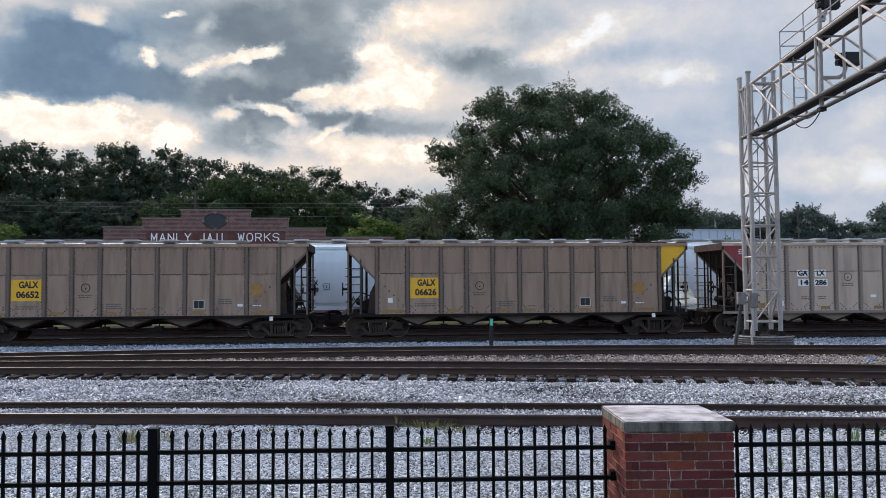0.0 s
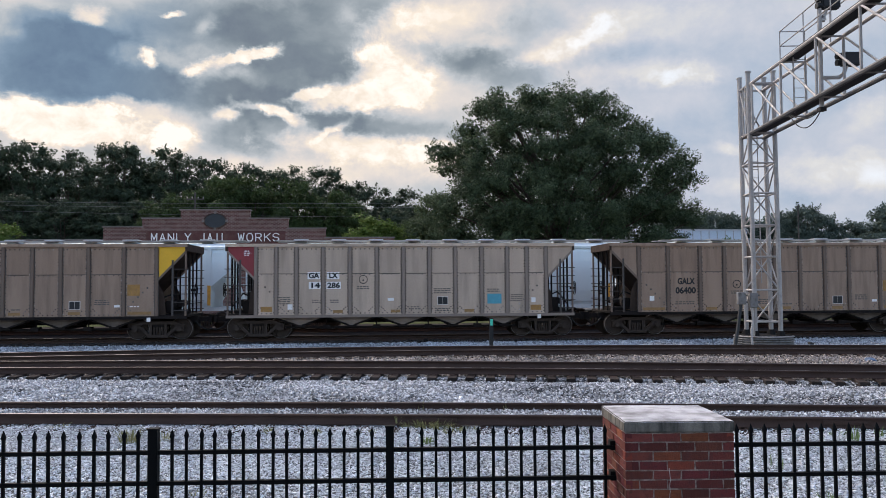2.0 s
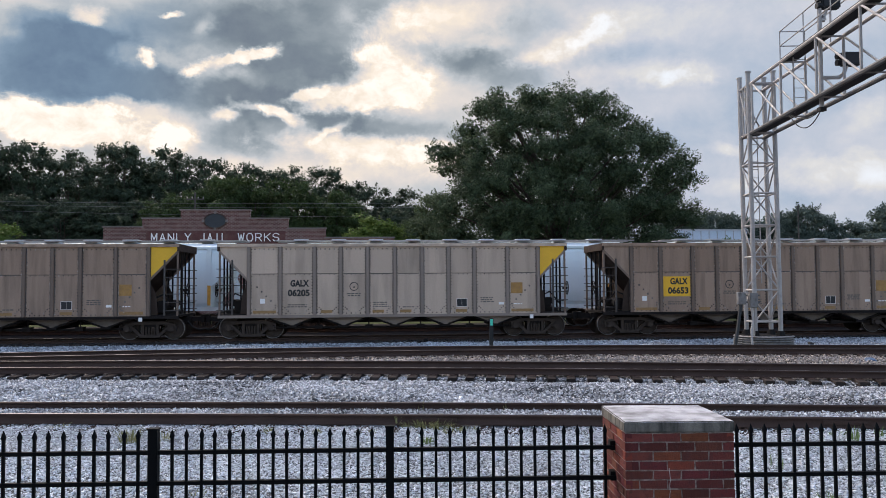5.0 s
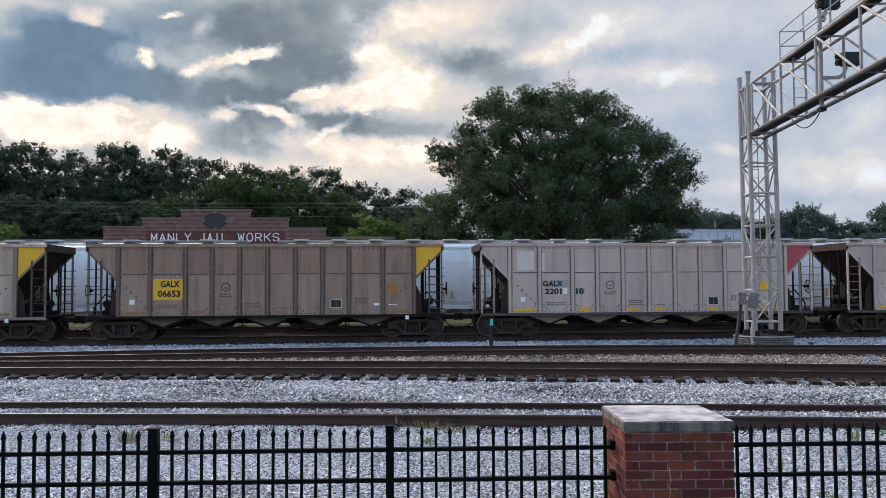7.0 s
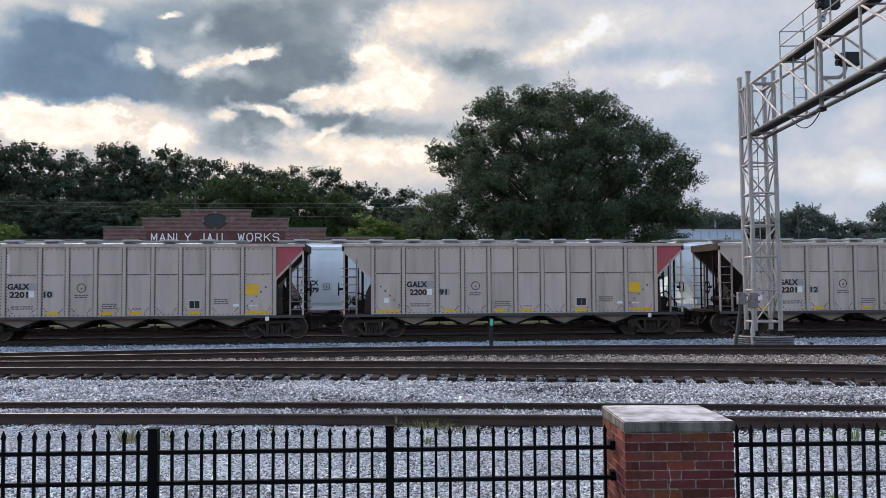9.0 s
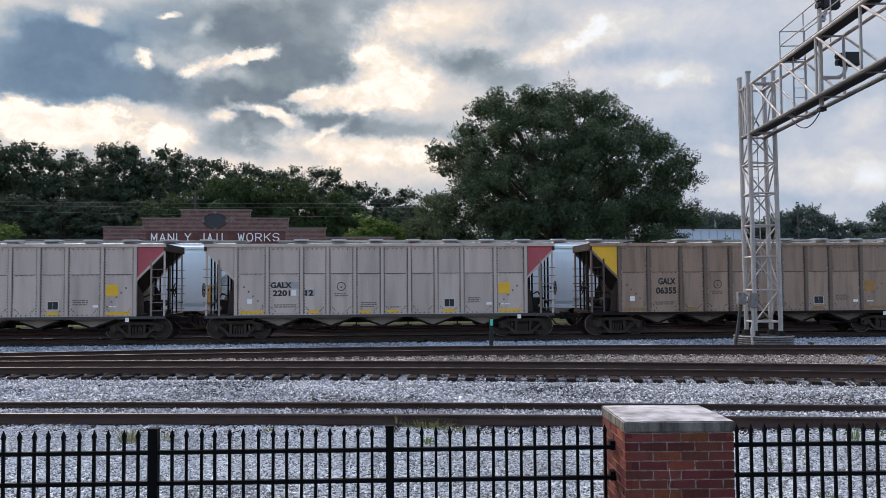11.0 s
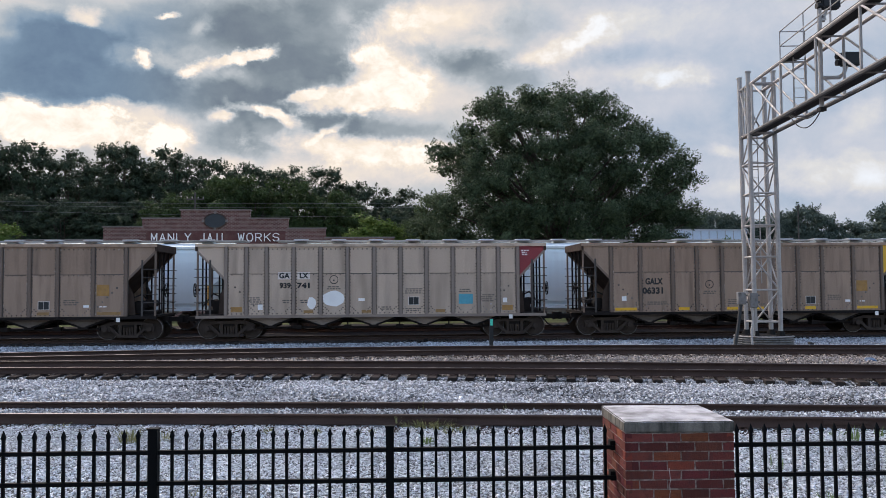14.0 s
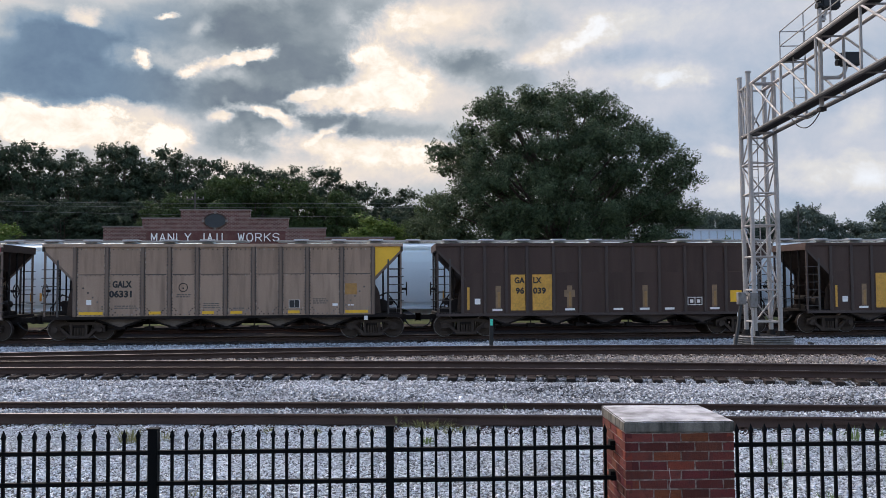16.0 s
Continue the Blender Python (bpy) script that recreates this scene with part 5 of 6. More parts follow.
# ---- far shed, poles and wires ----
def far_shed():
    s = thing("far_shed", pose(46.5, 110, BED), "low pale blue metal shed far behind the tracks", "building")
    bm = bmesh.new()
    box(bm, -7.5, 4.2, 0, 6, 0, 9.75)
    clad = mat("pale_blue_cladding", (0.52, 0.58, 0.66), 0.6, vary=0.08)
    part("wall", bm, clad, s)
    for x in np.arange(-7.0, 4.0, 1.15):
        bm = bmesh.new()
        box(bm, x - 0.04, x + 0.04, -0.05, 0, 0, 9.7)
        part("wall_rib", bm, M_GALV, s)
    bm = bmesh.new()
    box(bm, -7.6, 4.3, -0.15, 6.2, 9.75, 9.88)
    part("roof", bm, M_ROOFWHITE, s)


far_shed()


def pole(x, y, h, arm, label):
    p = thing("utility_pole", pose(x, y, BED), label, "utility pole", "utility poles")
    bm = bmesh.new()
    tube(bm, (0, 0, -0.1), (0, 0, h), 0.15, 8, 0.10)
    part("pole", bm, M_POLE, p)
    if arm:
        bm = bmesh.new()
        box(bm, -0.9, 0.9, -0.06, 0.06, h - 0.75, h - 0.62)
        part("crossarm", bm, M_POLE, p)
        for d in (-0.8, -0.3, 0.3, 0.8):
            bm = bmesh.new()
            tube(bm, (d, 0, h - 0.62), (d, 0, h - 0.42), 0.05, 6)
            part("insulator", bm, M_GALV, p)


pole(-18.9, 85, 12.0, True, "wooden utility pole with a crossarm behind the building")
pole(-38.6, 101, 13.6, True, "wooden utility pole with a crossarm among trees")
pole(63.4, 120, 14.2, False, "slanting wooden utility pole far off")
for z0, z1, y in ((11.6, 10.9, 85), (11.25, 10.4, 84.8), (10.9, 9.3, 85.2)):
    bm = bmesh.new()
    path_tube(bm, [Vector((-60 + 75 * t / 16, y + 3 * (1 - t / 16), z0 + (z1 - z0) * t / 16 - 1.6 * (t / 16) * (1 - t / 16))) for t in range(17)], 0.016, 4)
    solid("overhead_wire", bm, M_WIRE, "thin grey overhead wire between poles", "wire", "overhead wires")


# ---- standing covered hoppers ----
def covered_hopper(m, label, number):
    c = thing("covered_hopper", m, label, "freight car", "standing covered hoppers")
    half = 9.75
    section = [(-1.35, 1.12), (-1.50, 1.35), (-1.56, 1.9), (-1.57, 2.17), (-1.58, 2.7), (-1.575, 3.0), (-1.55, 3.4), (-1.46, 3.9), (-1.30, 4.15), (-0.9, 4.36), (0, 4.46)]
    section += [(-a, z) for a, z in section[-2::-1]]
    bm = bmesh.new()
    a = [bm.verts.new((-half + 0.9 + min(1.0, max(0.0, 3.0 - z) * 1.2), y, z)) for y, z in section]
    b = [bm.verts.new((half - 0.9 - min(1.0, max(0.0, 3.0 - z) * 1.2), y, z)) for y, z in section]
    k = len(section)
    for i in range(k - 1):
        bm.faces.new((a[i], b[i], b[i + 1], a[i + 1]))
    bm.faces.new(a), bm.faces.new(b[::-1]), bm.faces.new((a[0], a[-1], b[-1], b[0]))
    part("body", bm, M_HOPPERWHITE, c, smooth=False)
    for s in (-1, 1):
        bm = bmesh.new()
        box(bm, -half + 0.4, half - 0.4, s * 1.44 - 0.07, s * 1.44 + 0.07, 0.98, 1.16)
        part("side_sill", bm, M_HOPPERWHITE, c)
        for x in (-7.8, 7.8):
            bm = bmesh.new()
            box(bm, x - 0.09, x + 0.09, s * 1.52 - 0.09, s * 1.52 + 0.09, 1.16, 4.1)
            part("side_post", bm, M_HOPPERWHITE, c)
        bm = bmesh.new()
        box(bm, -half + 0.6, half - 0.6, s * 1.36 - 0.06, s * 1.36 + 0.06, 4.08, 4.2)
        part("top_rail", bm, M_HOPPERWHITE, c)
        bm = bmesh.new()
        box(bm, -half + 0.3, half - 0.3, s * 0.55 - 0.28, s * 0.55 + 0.28, 4.52, 4.56)
        part("running_board", bm, M_GALV, c)
        for x in (-half + 0.35, half - 0.35):
            bm = bmesh.new()
            for d in (-0.22, 0.22):
                tube(bm, (x + d, s * 1.5, 1.0), (x + d, s * 1.5, 4.2), 0.025, 5)
            for i in range(9):
                tube(bm, (x - 0.22, s * 1.5, 1.2 + i * 0.36), (x + 0.22, s * 1.5, 1.2 + i * 0.36), 0.015, 4)
            part("ladder", bm, M_HOPPERWHITE, c)
    for e in (-1, 1):
        bm = bmesh.new()
        prism(bm, [(e * (half - 0.9), 2.6), (e * (half - 0.9), 1.0), (e * half, 1.0), (e * half, 1.2), (e * (half - 0.3), 1.25)], -0.5, 0.5)
        part("end_sill", bm, M_HOPPERWHITE, c)
        bm = bmesh.new()
        box(bm, e * (half + 0.3) - 0.35, e * (half + 0.3) + 0.35, -0.15, 0.15, 0.72, 1.0)
        part("coupler", bm, M_SOOT, c)
        truck(c, e * 7.4)
    for x in np.arange(-half + 1.6, half - 1.0, 1.95):
        bm = bmesh.new()
        box(bm, x - 0.40, x + 0.40, -0.40, 0.40, 4.56, 4.635)
        bmesh.ops.bevel(bm, geom=bm.edges[:], offset=0.032, segments=2, affect="EDGES")
        box(bm, x - 0.30, x + 0.30, -0.33, 0.33, 4.44, 4.565)
        part("hatch", bm, M_ROOFWHITE, c, "white roof hatch cover")
    for x in (-4.8, -1.6, 1.6, 4.8):
        bm = bmesh.new()
        prism(bm, [(x - 1.3, 1.05), (x + 1.3, 1.05), (x + 0.35, 0.5), (x - 0.35, 0.5)], -1.1, 1.1)
        part("hopper_chute", bm, M_HOPPERWHITE, c)
    for x, z, w, h in ((-0.8, 1.72, 0.1, 0.4), (-0.35, 1.72, 0.1, 0.4), (7.8, 1.75, 0.16, 1.0)):
        bm = bmesh.new()
        box(bm, x - w / 2, x + w / 2, -1.625, -1.600, z - h / 2, z + h / 2)
        part("reflective_strip", bm, M_DULLYELLOW, c, "yellow reflective strip")
    if number:
        lettering("lettering", "UTCX", 0.33, M_INK, c, -7.6, -1.60, 2.24, "black lettering", 0.85)
        lettering("lettering", number, 0.33, M_INK, c, -7.6, -1.60, 1.88, "black lettering", 0.93)
        bm = bmesh.new()
        pts = [Vector((-5.7 + 0.1 * i, -1.60, 1.5 + (0.22 if i % 2 else -0.16) * (0.7 + 0.3 * math.sin(i)))) for i in range(15)]
        path_tube(bm, pts, 0.022, 4)
        part("graffiti", bm, M_INK, c, "black scribbled spray paint")
        bm = bmesh.new()
        for x0, x1, z0, z1 in ((-6.9, -6.6, 2.0, 2.02), (-6.9, -6.6, 2.3, 2.32), (-6.9, -6.88, 2.0, 2.3), (-6.62, -6.6, 2.0, 2.3), (-6.76, -6.73, 2.08, 2.22)):
            box(bm, x0, x1, -1.605, -1.585, z0, z1)
        part("stencil_box", bm, M_INK, c, "thin black stencil square")
    return c


# ---- rolling gear ----
def wheelset_mesh():
    bm = bmesh.new()
    for s in (-1, 1):
        y = s * 0.7175
        for y0, y1, r in ((y - s * 0.045, y - s * 0.07, 0.485), (y - s * 0.045, y + s * 0.07, 0.457)):
            tube(bm, (0, y0, 0), (0, y1, 0), r, 24)
        ring(bm, (0, y + s * 0.066, 0), (0, 1, 0), 0.41, 0.03, 20)
        tube(bm, (0, y, 0), (0, y + s * 0.12, 0), 0.13, 12)
        for k in range(3):
            ang = k * 2 * math.pi / 3
            tube(bm, (0.06 * math.cos(ang), y + s * 0.12, 0.06 * math.sin(ang)), (0.06 * math.cos(ang), y + s * 0.14, 0.06 * math.sin(ang)), 0.02, 6)
    tube(bm, (0, -0.95, 0), (0, 0.95, 0), 0.08, 10)
    dull = len(bm.faces)
    for s in (-1, 1):
        ring(bm, (0, s * 0.79, 0), (0, 1, 0), 0.450, 0.011, 28)
    bm.faces.ensure_lookup_table()
    for f in bm.faces[dull:]:
        f.material_index = 1
    me = mesh_of(bm, "wheelset", M_TRUCK)
    me.materials.append(M_TREAD)
    return me


def side_frame_mesh():
    bm = bmesh.new()
    def bar(p, q, w, t=0.09):
        p, q = Vector((p[0], p[1])), Vector((q[0], q[1]))
        n = Vector((-(q - p).y, (q - p).x)).normalized() * w / 2
        prism(bm, [tuple(p + n), tuple(q + n), tuple(q - n), tuple(p - n)], -t, t)
    bar((-0.62, 0.70), (0.62, 0.70), 0.13)
    for s in (-1, 1):
        bar((s * 0.58, 0.70), (s * 1.06, 0.55), 0.14)
        bar((s * 0.78, 0.55), (s * 0.36, 0.17), 0.12)
        bar((s * 0.30, 0.68), (s * 0.30, 0.15), 0.11)
        box(bm, s * 0.89 - 0.17, s * 0.89 + 0.17, -0.11, 0.11, 0.36, 0.60)
        tube(bm, (s * 0.89, -0.22, 0.457), (s * 0.89, 0.0, 0.457), 0.11, 12)
    bar((-0.42, 0.15), (0.42, 0.15), 0.11)
    return mesh_of(bm, "side_frame", M_TRUCK)


def spring_mesh():
    bm = bmesh.new()
    tube(bm, (0, 0, 0.19), (0, 0, 0.55), 0.048, 8)
    return mesh_of(bm, "spring", M_TRUCK)


WHEELSET, SIDE_FRAME, SPRINGS = wheelset_mesh(), side_frame_mesh(), spring_mesh()
TURNING = []


def truck(car, x, rolling=False):
    bm = bmesh.new()
    box(bm, -0.23, 0.23, -1.06, 1.06, 0.53, 0.66)
    t = part("truck", bm, M_SOOT, car, "dusty dark cast steel truck", m=pose(x, 0, 0))
    for s in (-1, 1):
        part("side_frame", SIDE_FRAME, None, t, m=pose(0, s * 0.99, 0))
        for k in (-0.17, -0.055, 0.06, 0.175):
            part("spring", SPRINGS, None, t, m=pose(k, s * 0.99, 0))
        w = part("wheelset", WHEELSET, None, t, m=pose(s * 0.89, 0, 0.457))
        if rolling:
            TURNING.append((w, s * 0.89))


covered_hopper(pose(4.0, 43.5, 0), "pale blue grey covered hopper with black lettering", "46479")
covered_hopper(pose(-16.4, 43.5, 0), "pale blue grey covered hopper with white roof hatches", "")
covered_hopper(pose(24.4, 43.5, 0), "pale blue grey covered hopper with white roof hatches", "")


# ---- passing train of coal hoppers ----
SIDE = -1.50
RIBS = {"ten": (-6.04, -4.76, -3.34, -2.26, -1.14, 0.0, 1.14, 2.26, 3.36, 4.77, 6.08),
        "twelve": (-6.08, -5.25, -4.42, -3.31, -2.20, -1.08, 0.03, 1.13, 2.22, 3.34, 4.43, 5.27, 6.10),
        "braced": (-6.20, -5.25, -4.33, -3.44, -2.30, -1.16, 0.0, 1.16, 2.30, 3.44, 4.33, 5.25, 6.20)}
SHARED = {}


def shared(key, make, *args):
    if key not in SHARED:
        SHARED[key] = make(*args)
    return SHARED[key]


def panel_mesh(paint, width, z0, z1):
    bm = bmesh.new()
    prism(bm, [(-width / 2, z0), (width / 2, z0), (width / 2, z1), (-width / 2, z1)], -0.012, 0.012)
    return mesh_of(bm, "side_panel", paint)


def end_panel_mesh(paint, e):
    bm = bmesh.new()
    prism(bm, [(e * 6.1, 3.84), (e * 7.28, 3.84), (e * 7.28, 3.66), (e * 6.1, 2.42)], -0.010, 0.010)
    return mesh_of(bm, "end_panel", paint)


def rib_mesh(paint):
    bm = bmesh.new()
    prism(bm, [(-0.065, 1.0), (0.065, 1.0), (0.065, 3.83), (-0.065, 3.83)], -0.075, 0)
    bmesh.ops.bevel(bm, geom=[e for e in bm.edges if abs(e.verts[0].co.z - e.verts[1].co.z) > 1], offset=0.02, segments=1, affect="EDGES")
    return mesh_of(bm, "rib", paint)


def flange_mesh(paint):
    """The foot of a rib, a narrow strip on both its sides, coloured dark as its shadow line."""
    bm = bmesh.new()
    for d in (-0.079, 0.079):
        box(bm, d - 0.013, d + 0.013, -0.006, 0.002, 1.02, 3.82)
    return mesh_of(bm, "rib_flange", paint)


def rivet_mesh(style):
    bm = bmesh.new()

    def rivet(x, z, r=0.024):
        v = [bm.verts.new((x + a * r, 0, z + b * r)) for a, b in ((-1, -1), (1, -1), (1, 1), (-1, 1))]
        t = bm.verts.new((x, -0.016, z))
        for i in range(4):
            bm.faces.new((v[i], v[(i + 1) % 4], t))
    xs = RIBS[style]
    for x in xs:
        for d in (-0.105, 0.105):
            if abs(x + d) < 6.09:
                z = 1.1
                while z < 3.8:
                    rivet(x + d, z)
                    z += 0.125
    for a, b in zip(xs, xs[1:]):
        x = a + 0.24
        while x < b - 0.2:
            rivet(x, 3.74), rivet(x, 1.06), rivet(x, 2.67, 0.018)
            x += 0.19
        for k in range(3):
            rivet(a + 0.19 + 0.07 * k, 1.30 - 0.07 * k), rivet(b - 0.19 - 0.07 * k, 1.30 - 0.07 * k)
    for s in (-1, 1):
        for i in range(5):
            rivet(s * (4.95 + i * 0.19), 1.4 + i * 0.19, 0.034)
    return mesh_of(bm, "rivets", M_RIVETS)


def seam_mesh(style):
    bm = bmesh.new()
    xs = RIBS[style]
    for a, b in zip(xs, xs[1:]):
        box(bm, a + 0.14, b - 0.14, -0.010, 0, 2.694, 2.722)
    return mesh_of(bm, "seam", M_RIVET)


def slope_mesh(paint):
    bm = bmesh.new()
    for e in (-1, 1):
        o = [(e * 7.25, 3.80), (e * 4.55, 1.0), (e * 4.60, 0.96), (e * 7.30, 3.74)]
        prism(bm, o if e > 0 else o[::-1], -1.48, 1.48)
    box(bm, -4.55, 4.55, -1.48, 1.48, 0.96, 1.0)
    return mesh_of(bm, "slope_sheet", paint)


def chute_mesh(paint):
    bm = bmesh.new()
    prism(bm, [(-1.02, 0.90), (1.02, 0.90), (0.12, 0.55), (-0.12, 0.55)], -1.22, 1.22)
    return mesh_of(bm, "hopper_chute", paint)


def angle_mesh():
    """Dark angle irons along the lower edges of a chute."""
    bm = bmesh.new()
    for s in (-1, 1):
        for y in (-1.25, 1.25):
            tube(bm, (s * 1.0, y, 0.87), (s * 0.1, y, 0.55), 0.042, 5)
    box(bm, -0.2, 0.2, -1.27, 1.27, 0.47, 0.56)
    return mesh_of(bm, "edge_angle", M_SOOT)


def plate(name, parent, x, z, w, h, material, label="", y=0.0):
    bm = bmesh.new()
    box(bm, -w / 2, w / 2, -0.003, 0.003, -h / 2, h / 2)
    return part(name, bm, material, parent, label, m=pose(x, SIDE - 0.018 - y, z))


def bars(parent, x, z, w, rows, material=None, name="stencil_text"):
    """Small unreadable stencil text as short bars."""
    bm = bmesh.new()
    for r in range(rows):
        a, right = x - w / 2 + random.uniform(0, 0.05), x + w / 2 - random.uniform(0, 0.12)
        while a < right:
            k = random.uniform(0.06, 0.16)
            box(bm, a, min(a + k, right), SIDE - 0.017, SIDE - 0.013, z - r * 0.085 - 0.022, z - r * 0.085 + 0.022)
            a += k + 0.035
    ob = part(name, bm, material or M_FADEDINK, parent)
    ob["kind"] = "stuff"
    return ob


def post_mesh(r, z0, z1):
    bm = bmesh.new()
    tube(bm, (0, 0, z0), (0, 0, z1), r, 6)
    return mesh_of(bm, "post", M_SOOT)


def rung_mesh(paint):
    bm = bmesh.new()
    tube(bm, (-0.34, 0, 0), (0.34, 0, 0), 0.017, 5)
    return mesh_of(bm, "rung", paint)


def hopper(index, style, paint, label, marks, ends):
    c = thing("hopper_car", pose(0, 0, 0), label, "freight car", "passing hopper cars")
    p = paint.name
    for s in (1, -1):
        side = pose(0, SIDE, 0) if s > 0 else pose(0, -SIDE, 0, 0, 0, 180)
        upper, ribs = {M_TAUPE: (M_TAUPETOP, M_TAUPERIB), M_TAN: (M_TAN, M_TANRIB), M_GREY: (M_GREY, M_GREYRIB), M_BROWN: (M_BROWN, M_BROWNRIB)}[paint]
        xs = RIBS[style]
        for a, b in zip(xs, xs[1:]):
            for m2, z0, z1 in ((paint, 0.98, 2.706), (upper, 2.712, 3.84)):
                w = round(b - a, 2)
                part("side_panel", shared(("panel", m2.name, w, z0), panel_mesh, m2, w - 0.002, z0, z1), None, c, m=side @ pose((a + b) / 2, 0, 0))
        for x in RIBS[style]:
            if s > 0 and paint != M_BROWN:
                part("rib_flange", shared(("flange", p), flange_mesh, {M_TAUPE: M_RIVET, M_TAN: M_SHADESTEEL, M_GREY: M_SHADESTEEL}[paint]), None, c, m=side @ pose(x, -0.012, 0))
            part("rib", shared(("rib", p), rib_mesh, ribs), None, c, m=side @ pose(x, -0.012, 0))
        if not paint == M_BROWN:
            part("rivets", shared(("rivets", style), rivet_mesh, style), None, c, m=side @ pose(0, -0.012, 0))["kind"] = "stuff"
            part("seam", shared(("seam", style), seam_mesh, style), None, c, m=side @ pose(0, -0.012, 0))
        for e in (-1, 1):
            em = ends[0 if e < 0 else 1] if s > 0 else paint
            part("end_panel", shared(("end", em.name, e), end_panel_mesh, em, e), None, c, "yellow painted end panel" if em == M_YELLOW else "red painted end panel" if em in (M_RED, M_FADEDRED) else "", m=side)
            o = [(e * 6.06, 2.36), (e * 7.28, 3.62), (e * 7.28, 3.74), (e * 6.06, 2.48)]
            bm = bmesh.new()
            prism(bm, o, -0.03, 0.02)
            part("slope_trim", bm, ribs, c, m=side)
        bm = bmesh.new()
        box(bm, -7.32, 7.32, s * SIDE - 0.085, s * SIDE + 0.085, 3.84, 3.965)
        part("top_chord", bm, paint, c)
        bm = bmesh.new()
        box(bm, -7.30, 7.30, s * SIDE - 0.06, s * SIDE + 0.06, 0.885, 1.0)
        part("side_sill", bm, M_RIVET if paint == M_GREY else ribs if paint != M_TAUPE else M_SOOT, c)
    part("slope_sheet", shared("slope", slope_mesh, M_ENDDARK), None, c, "dark sloping end sheet")
    for x in (-4.3, -2.15, 0.0, 2.15, 4.3):
        # on taupe cars the chutes' shade is put into their colour
        ch = part("hopper_chute", shared(("chute", ribs.name), chute_mesh, M_TANRIB if paint == M_GREY else M_SHADESTEEL if paint == M_TAUPE else ribs), None, c, m=pose(x, 0, 0))
        part("edge_angle", shared("edge_angle", angle_mesh), None, ch)
    bm = bmesh.new()
    box(bm, -7.5, 7.5, -0.25, 0.25, 0.62, 0.95)
    part("centre_sill", bm, M_SOOT, c)
    bm = bmesh.new()
    box(bm, -4.9, 4.9, -1.0, -0.92, 0.42, 0.50)
    for x in (-3.2, -1.1, 1.1, 3.2):
        tube(bm, (x, -0.96, 0.46), (x, -0.96, 0.9), 0.03, 5)
        box(bm, x - 0.16, x + 0.16, -1.15, -0.8, 0.40, 0.56)
    part("door_gear", bm, M_SOOT, c)
    for e in (-1, 1):
        truck(c, e * 6.03, True)
        bm = bmesh.new()
        box(bm, e * 6.1 if e > 0 else -7.34, 7.34 if e > 0 else -6.1, -1.48, 1.48, 0.96, 1.05)
        part("end_platform", bm, M_SOOT, c)
        bm = bmesh.new()
        box(bm, e * 7.28 - 0.05, e * 7.28 + 0.05, -1.56, 1.56, 3.66, 3.96)
        part("end_beam", bm, M_ENDDARK if paint != M_BROWN else paint, c)
        for y in (-1.47, 1.47):
            bm = bmesh.new()
            box(bm, e * 7.24 - 0.035, e * 7.24 + 0.035, y - 0.04, y + 0.04, 0.95, 3.7)
            part("corner_post", bm, M_TAUPERIB if paint == M_TAN else ribs, c)
            bm = bmesh.new()
            box(bm, e * 6.72 - 0.035, e * 6.72 + 0.035, y * 1.03 - 0.03, y * 1.03 + 0.03, 1.0, 3.3)
            steel = M_TANRIB if paint == M_GREY else M_RIVET
            ladder = part("ladder", bm, steel, c)
            for i in range(6):
                part("rung", shared(("rung", steel.name), rung_mesh, steel), None, ladder, m=pose(e * 7.02, y * 1.03, 1.22 + i * 0.34))
            bm = bmesh.new()
            prism(bm, [(e * 6.09, 0.98), (e * 6.42, 0.98), (e * 6.34, 1.9), (e * 6.09, 2.38)], y * 0.9 - 0.012, y * 0.9 + 0.012)
            part("web_plate", bm, M_ENDDARK, c)
        for y in (-0.7, 0.0, 0.7):
            part("end_brace", shared("brace_long", post_mesh, 0.04, 1.0, 3.7), None, c, m=pose(e * 7.2, y, 0))
            part("end_brace", shared("brace_short", post_mesh, 0.04, 1.0, 2.9), None, c, m=pose(e * 6.5, y, 0))
        for z in (1.5, 2.1):
            part("grab_iron", shared("grab", post_mesh, 0.016, -1.4, 1.4), None, c, m=pose(e * 7.3, 0, z, 90, 0, 0))
        bm = bmesh.new()
        tube(bm, (e * 6.45, -1.1, 1.36), (e * 6.45, 0.2, 1.36), 0.26, 14)
        box(bm, e * 6.75 - 0.3, e * 6.75 + 0.3, -0.9, 0.4, 1.05, 1.22)
        part("air_reservoir", bm, M_SOOT, c, "sooty black brake reservoir")
        bm = bmesh.new()
        path_tube(bm, [(e * 6.3, -1.25, 1.1), (e * 6.3, -1.25, 1.75), (e * 6.65, -1.2, 1.9), (e * 7.1, -1.2, 1.35), (e * 7.1, -1.2, 1.05)], 0.03, 6)
        part("brake_pipe", bm, M_SOOT, c)
        bm = bmesh.new()
        tube(bm, (e * 6.8, -0.6, 1.5), (e * 6.8, 0.3, 1.5), 0.15, 10)
        part("brake_cylinder", bm, M_SOOT, c)
        bm = bmesh.new()
        ring(bm, (e * 7.5, -0.75, 2.05), (1, 0, 0), 0.28, 0.02, 18)
        tube(bm, (e * 7.3, -0.75, 2.05), (e * 7.52, -0.75, 2.05), 0.05, 8)
        for k in range(3):
            ang = k * math.pi / 3
            tube(bm, (e * 7.5, -0.75 - 0.28 * math.cos(ang), 2.05 - 0.28 * math.sin(ang)), (e * 7.5, -0.75 + 0.28 * math.cos(ang), 2.05 + 0.28 * math.sin(ang)), 0.014, 4)
        part("brake_wheel", bm, M_SOOT, c, "black brake wheel")
        bm = bmesh.new()
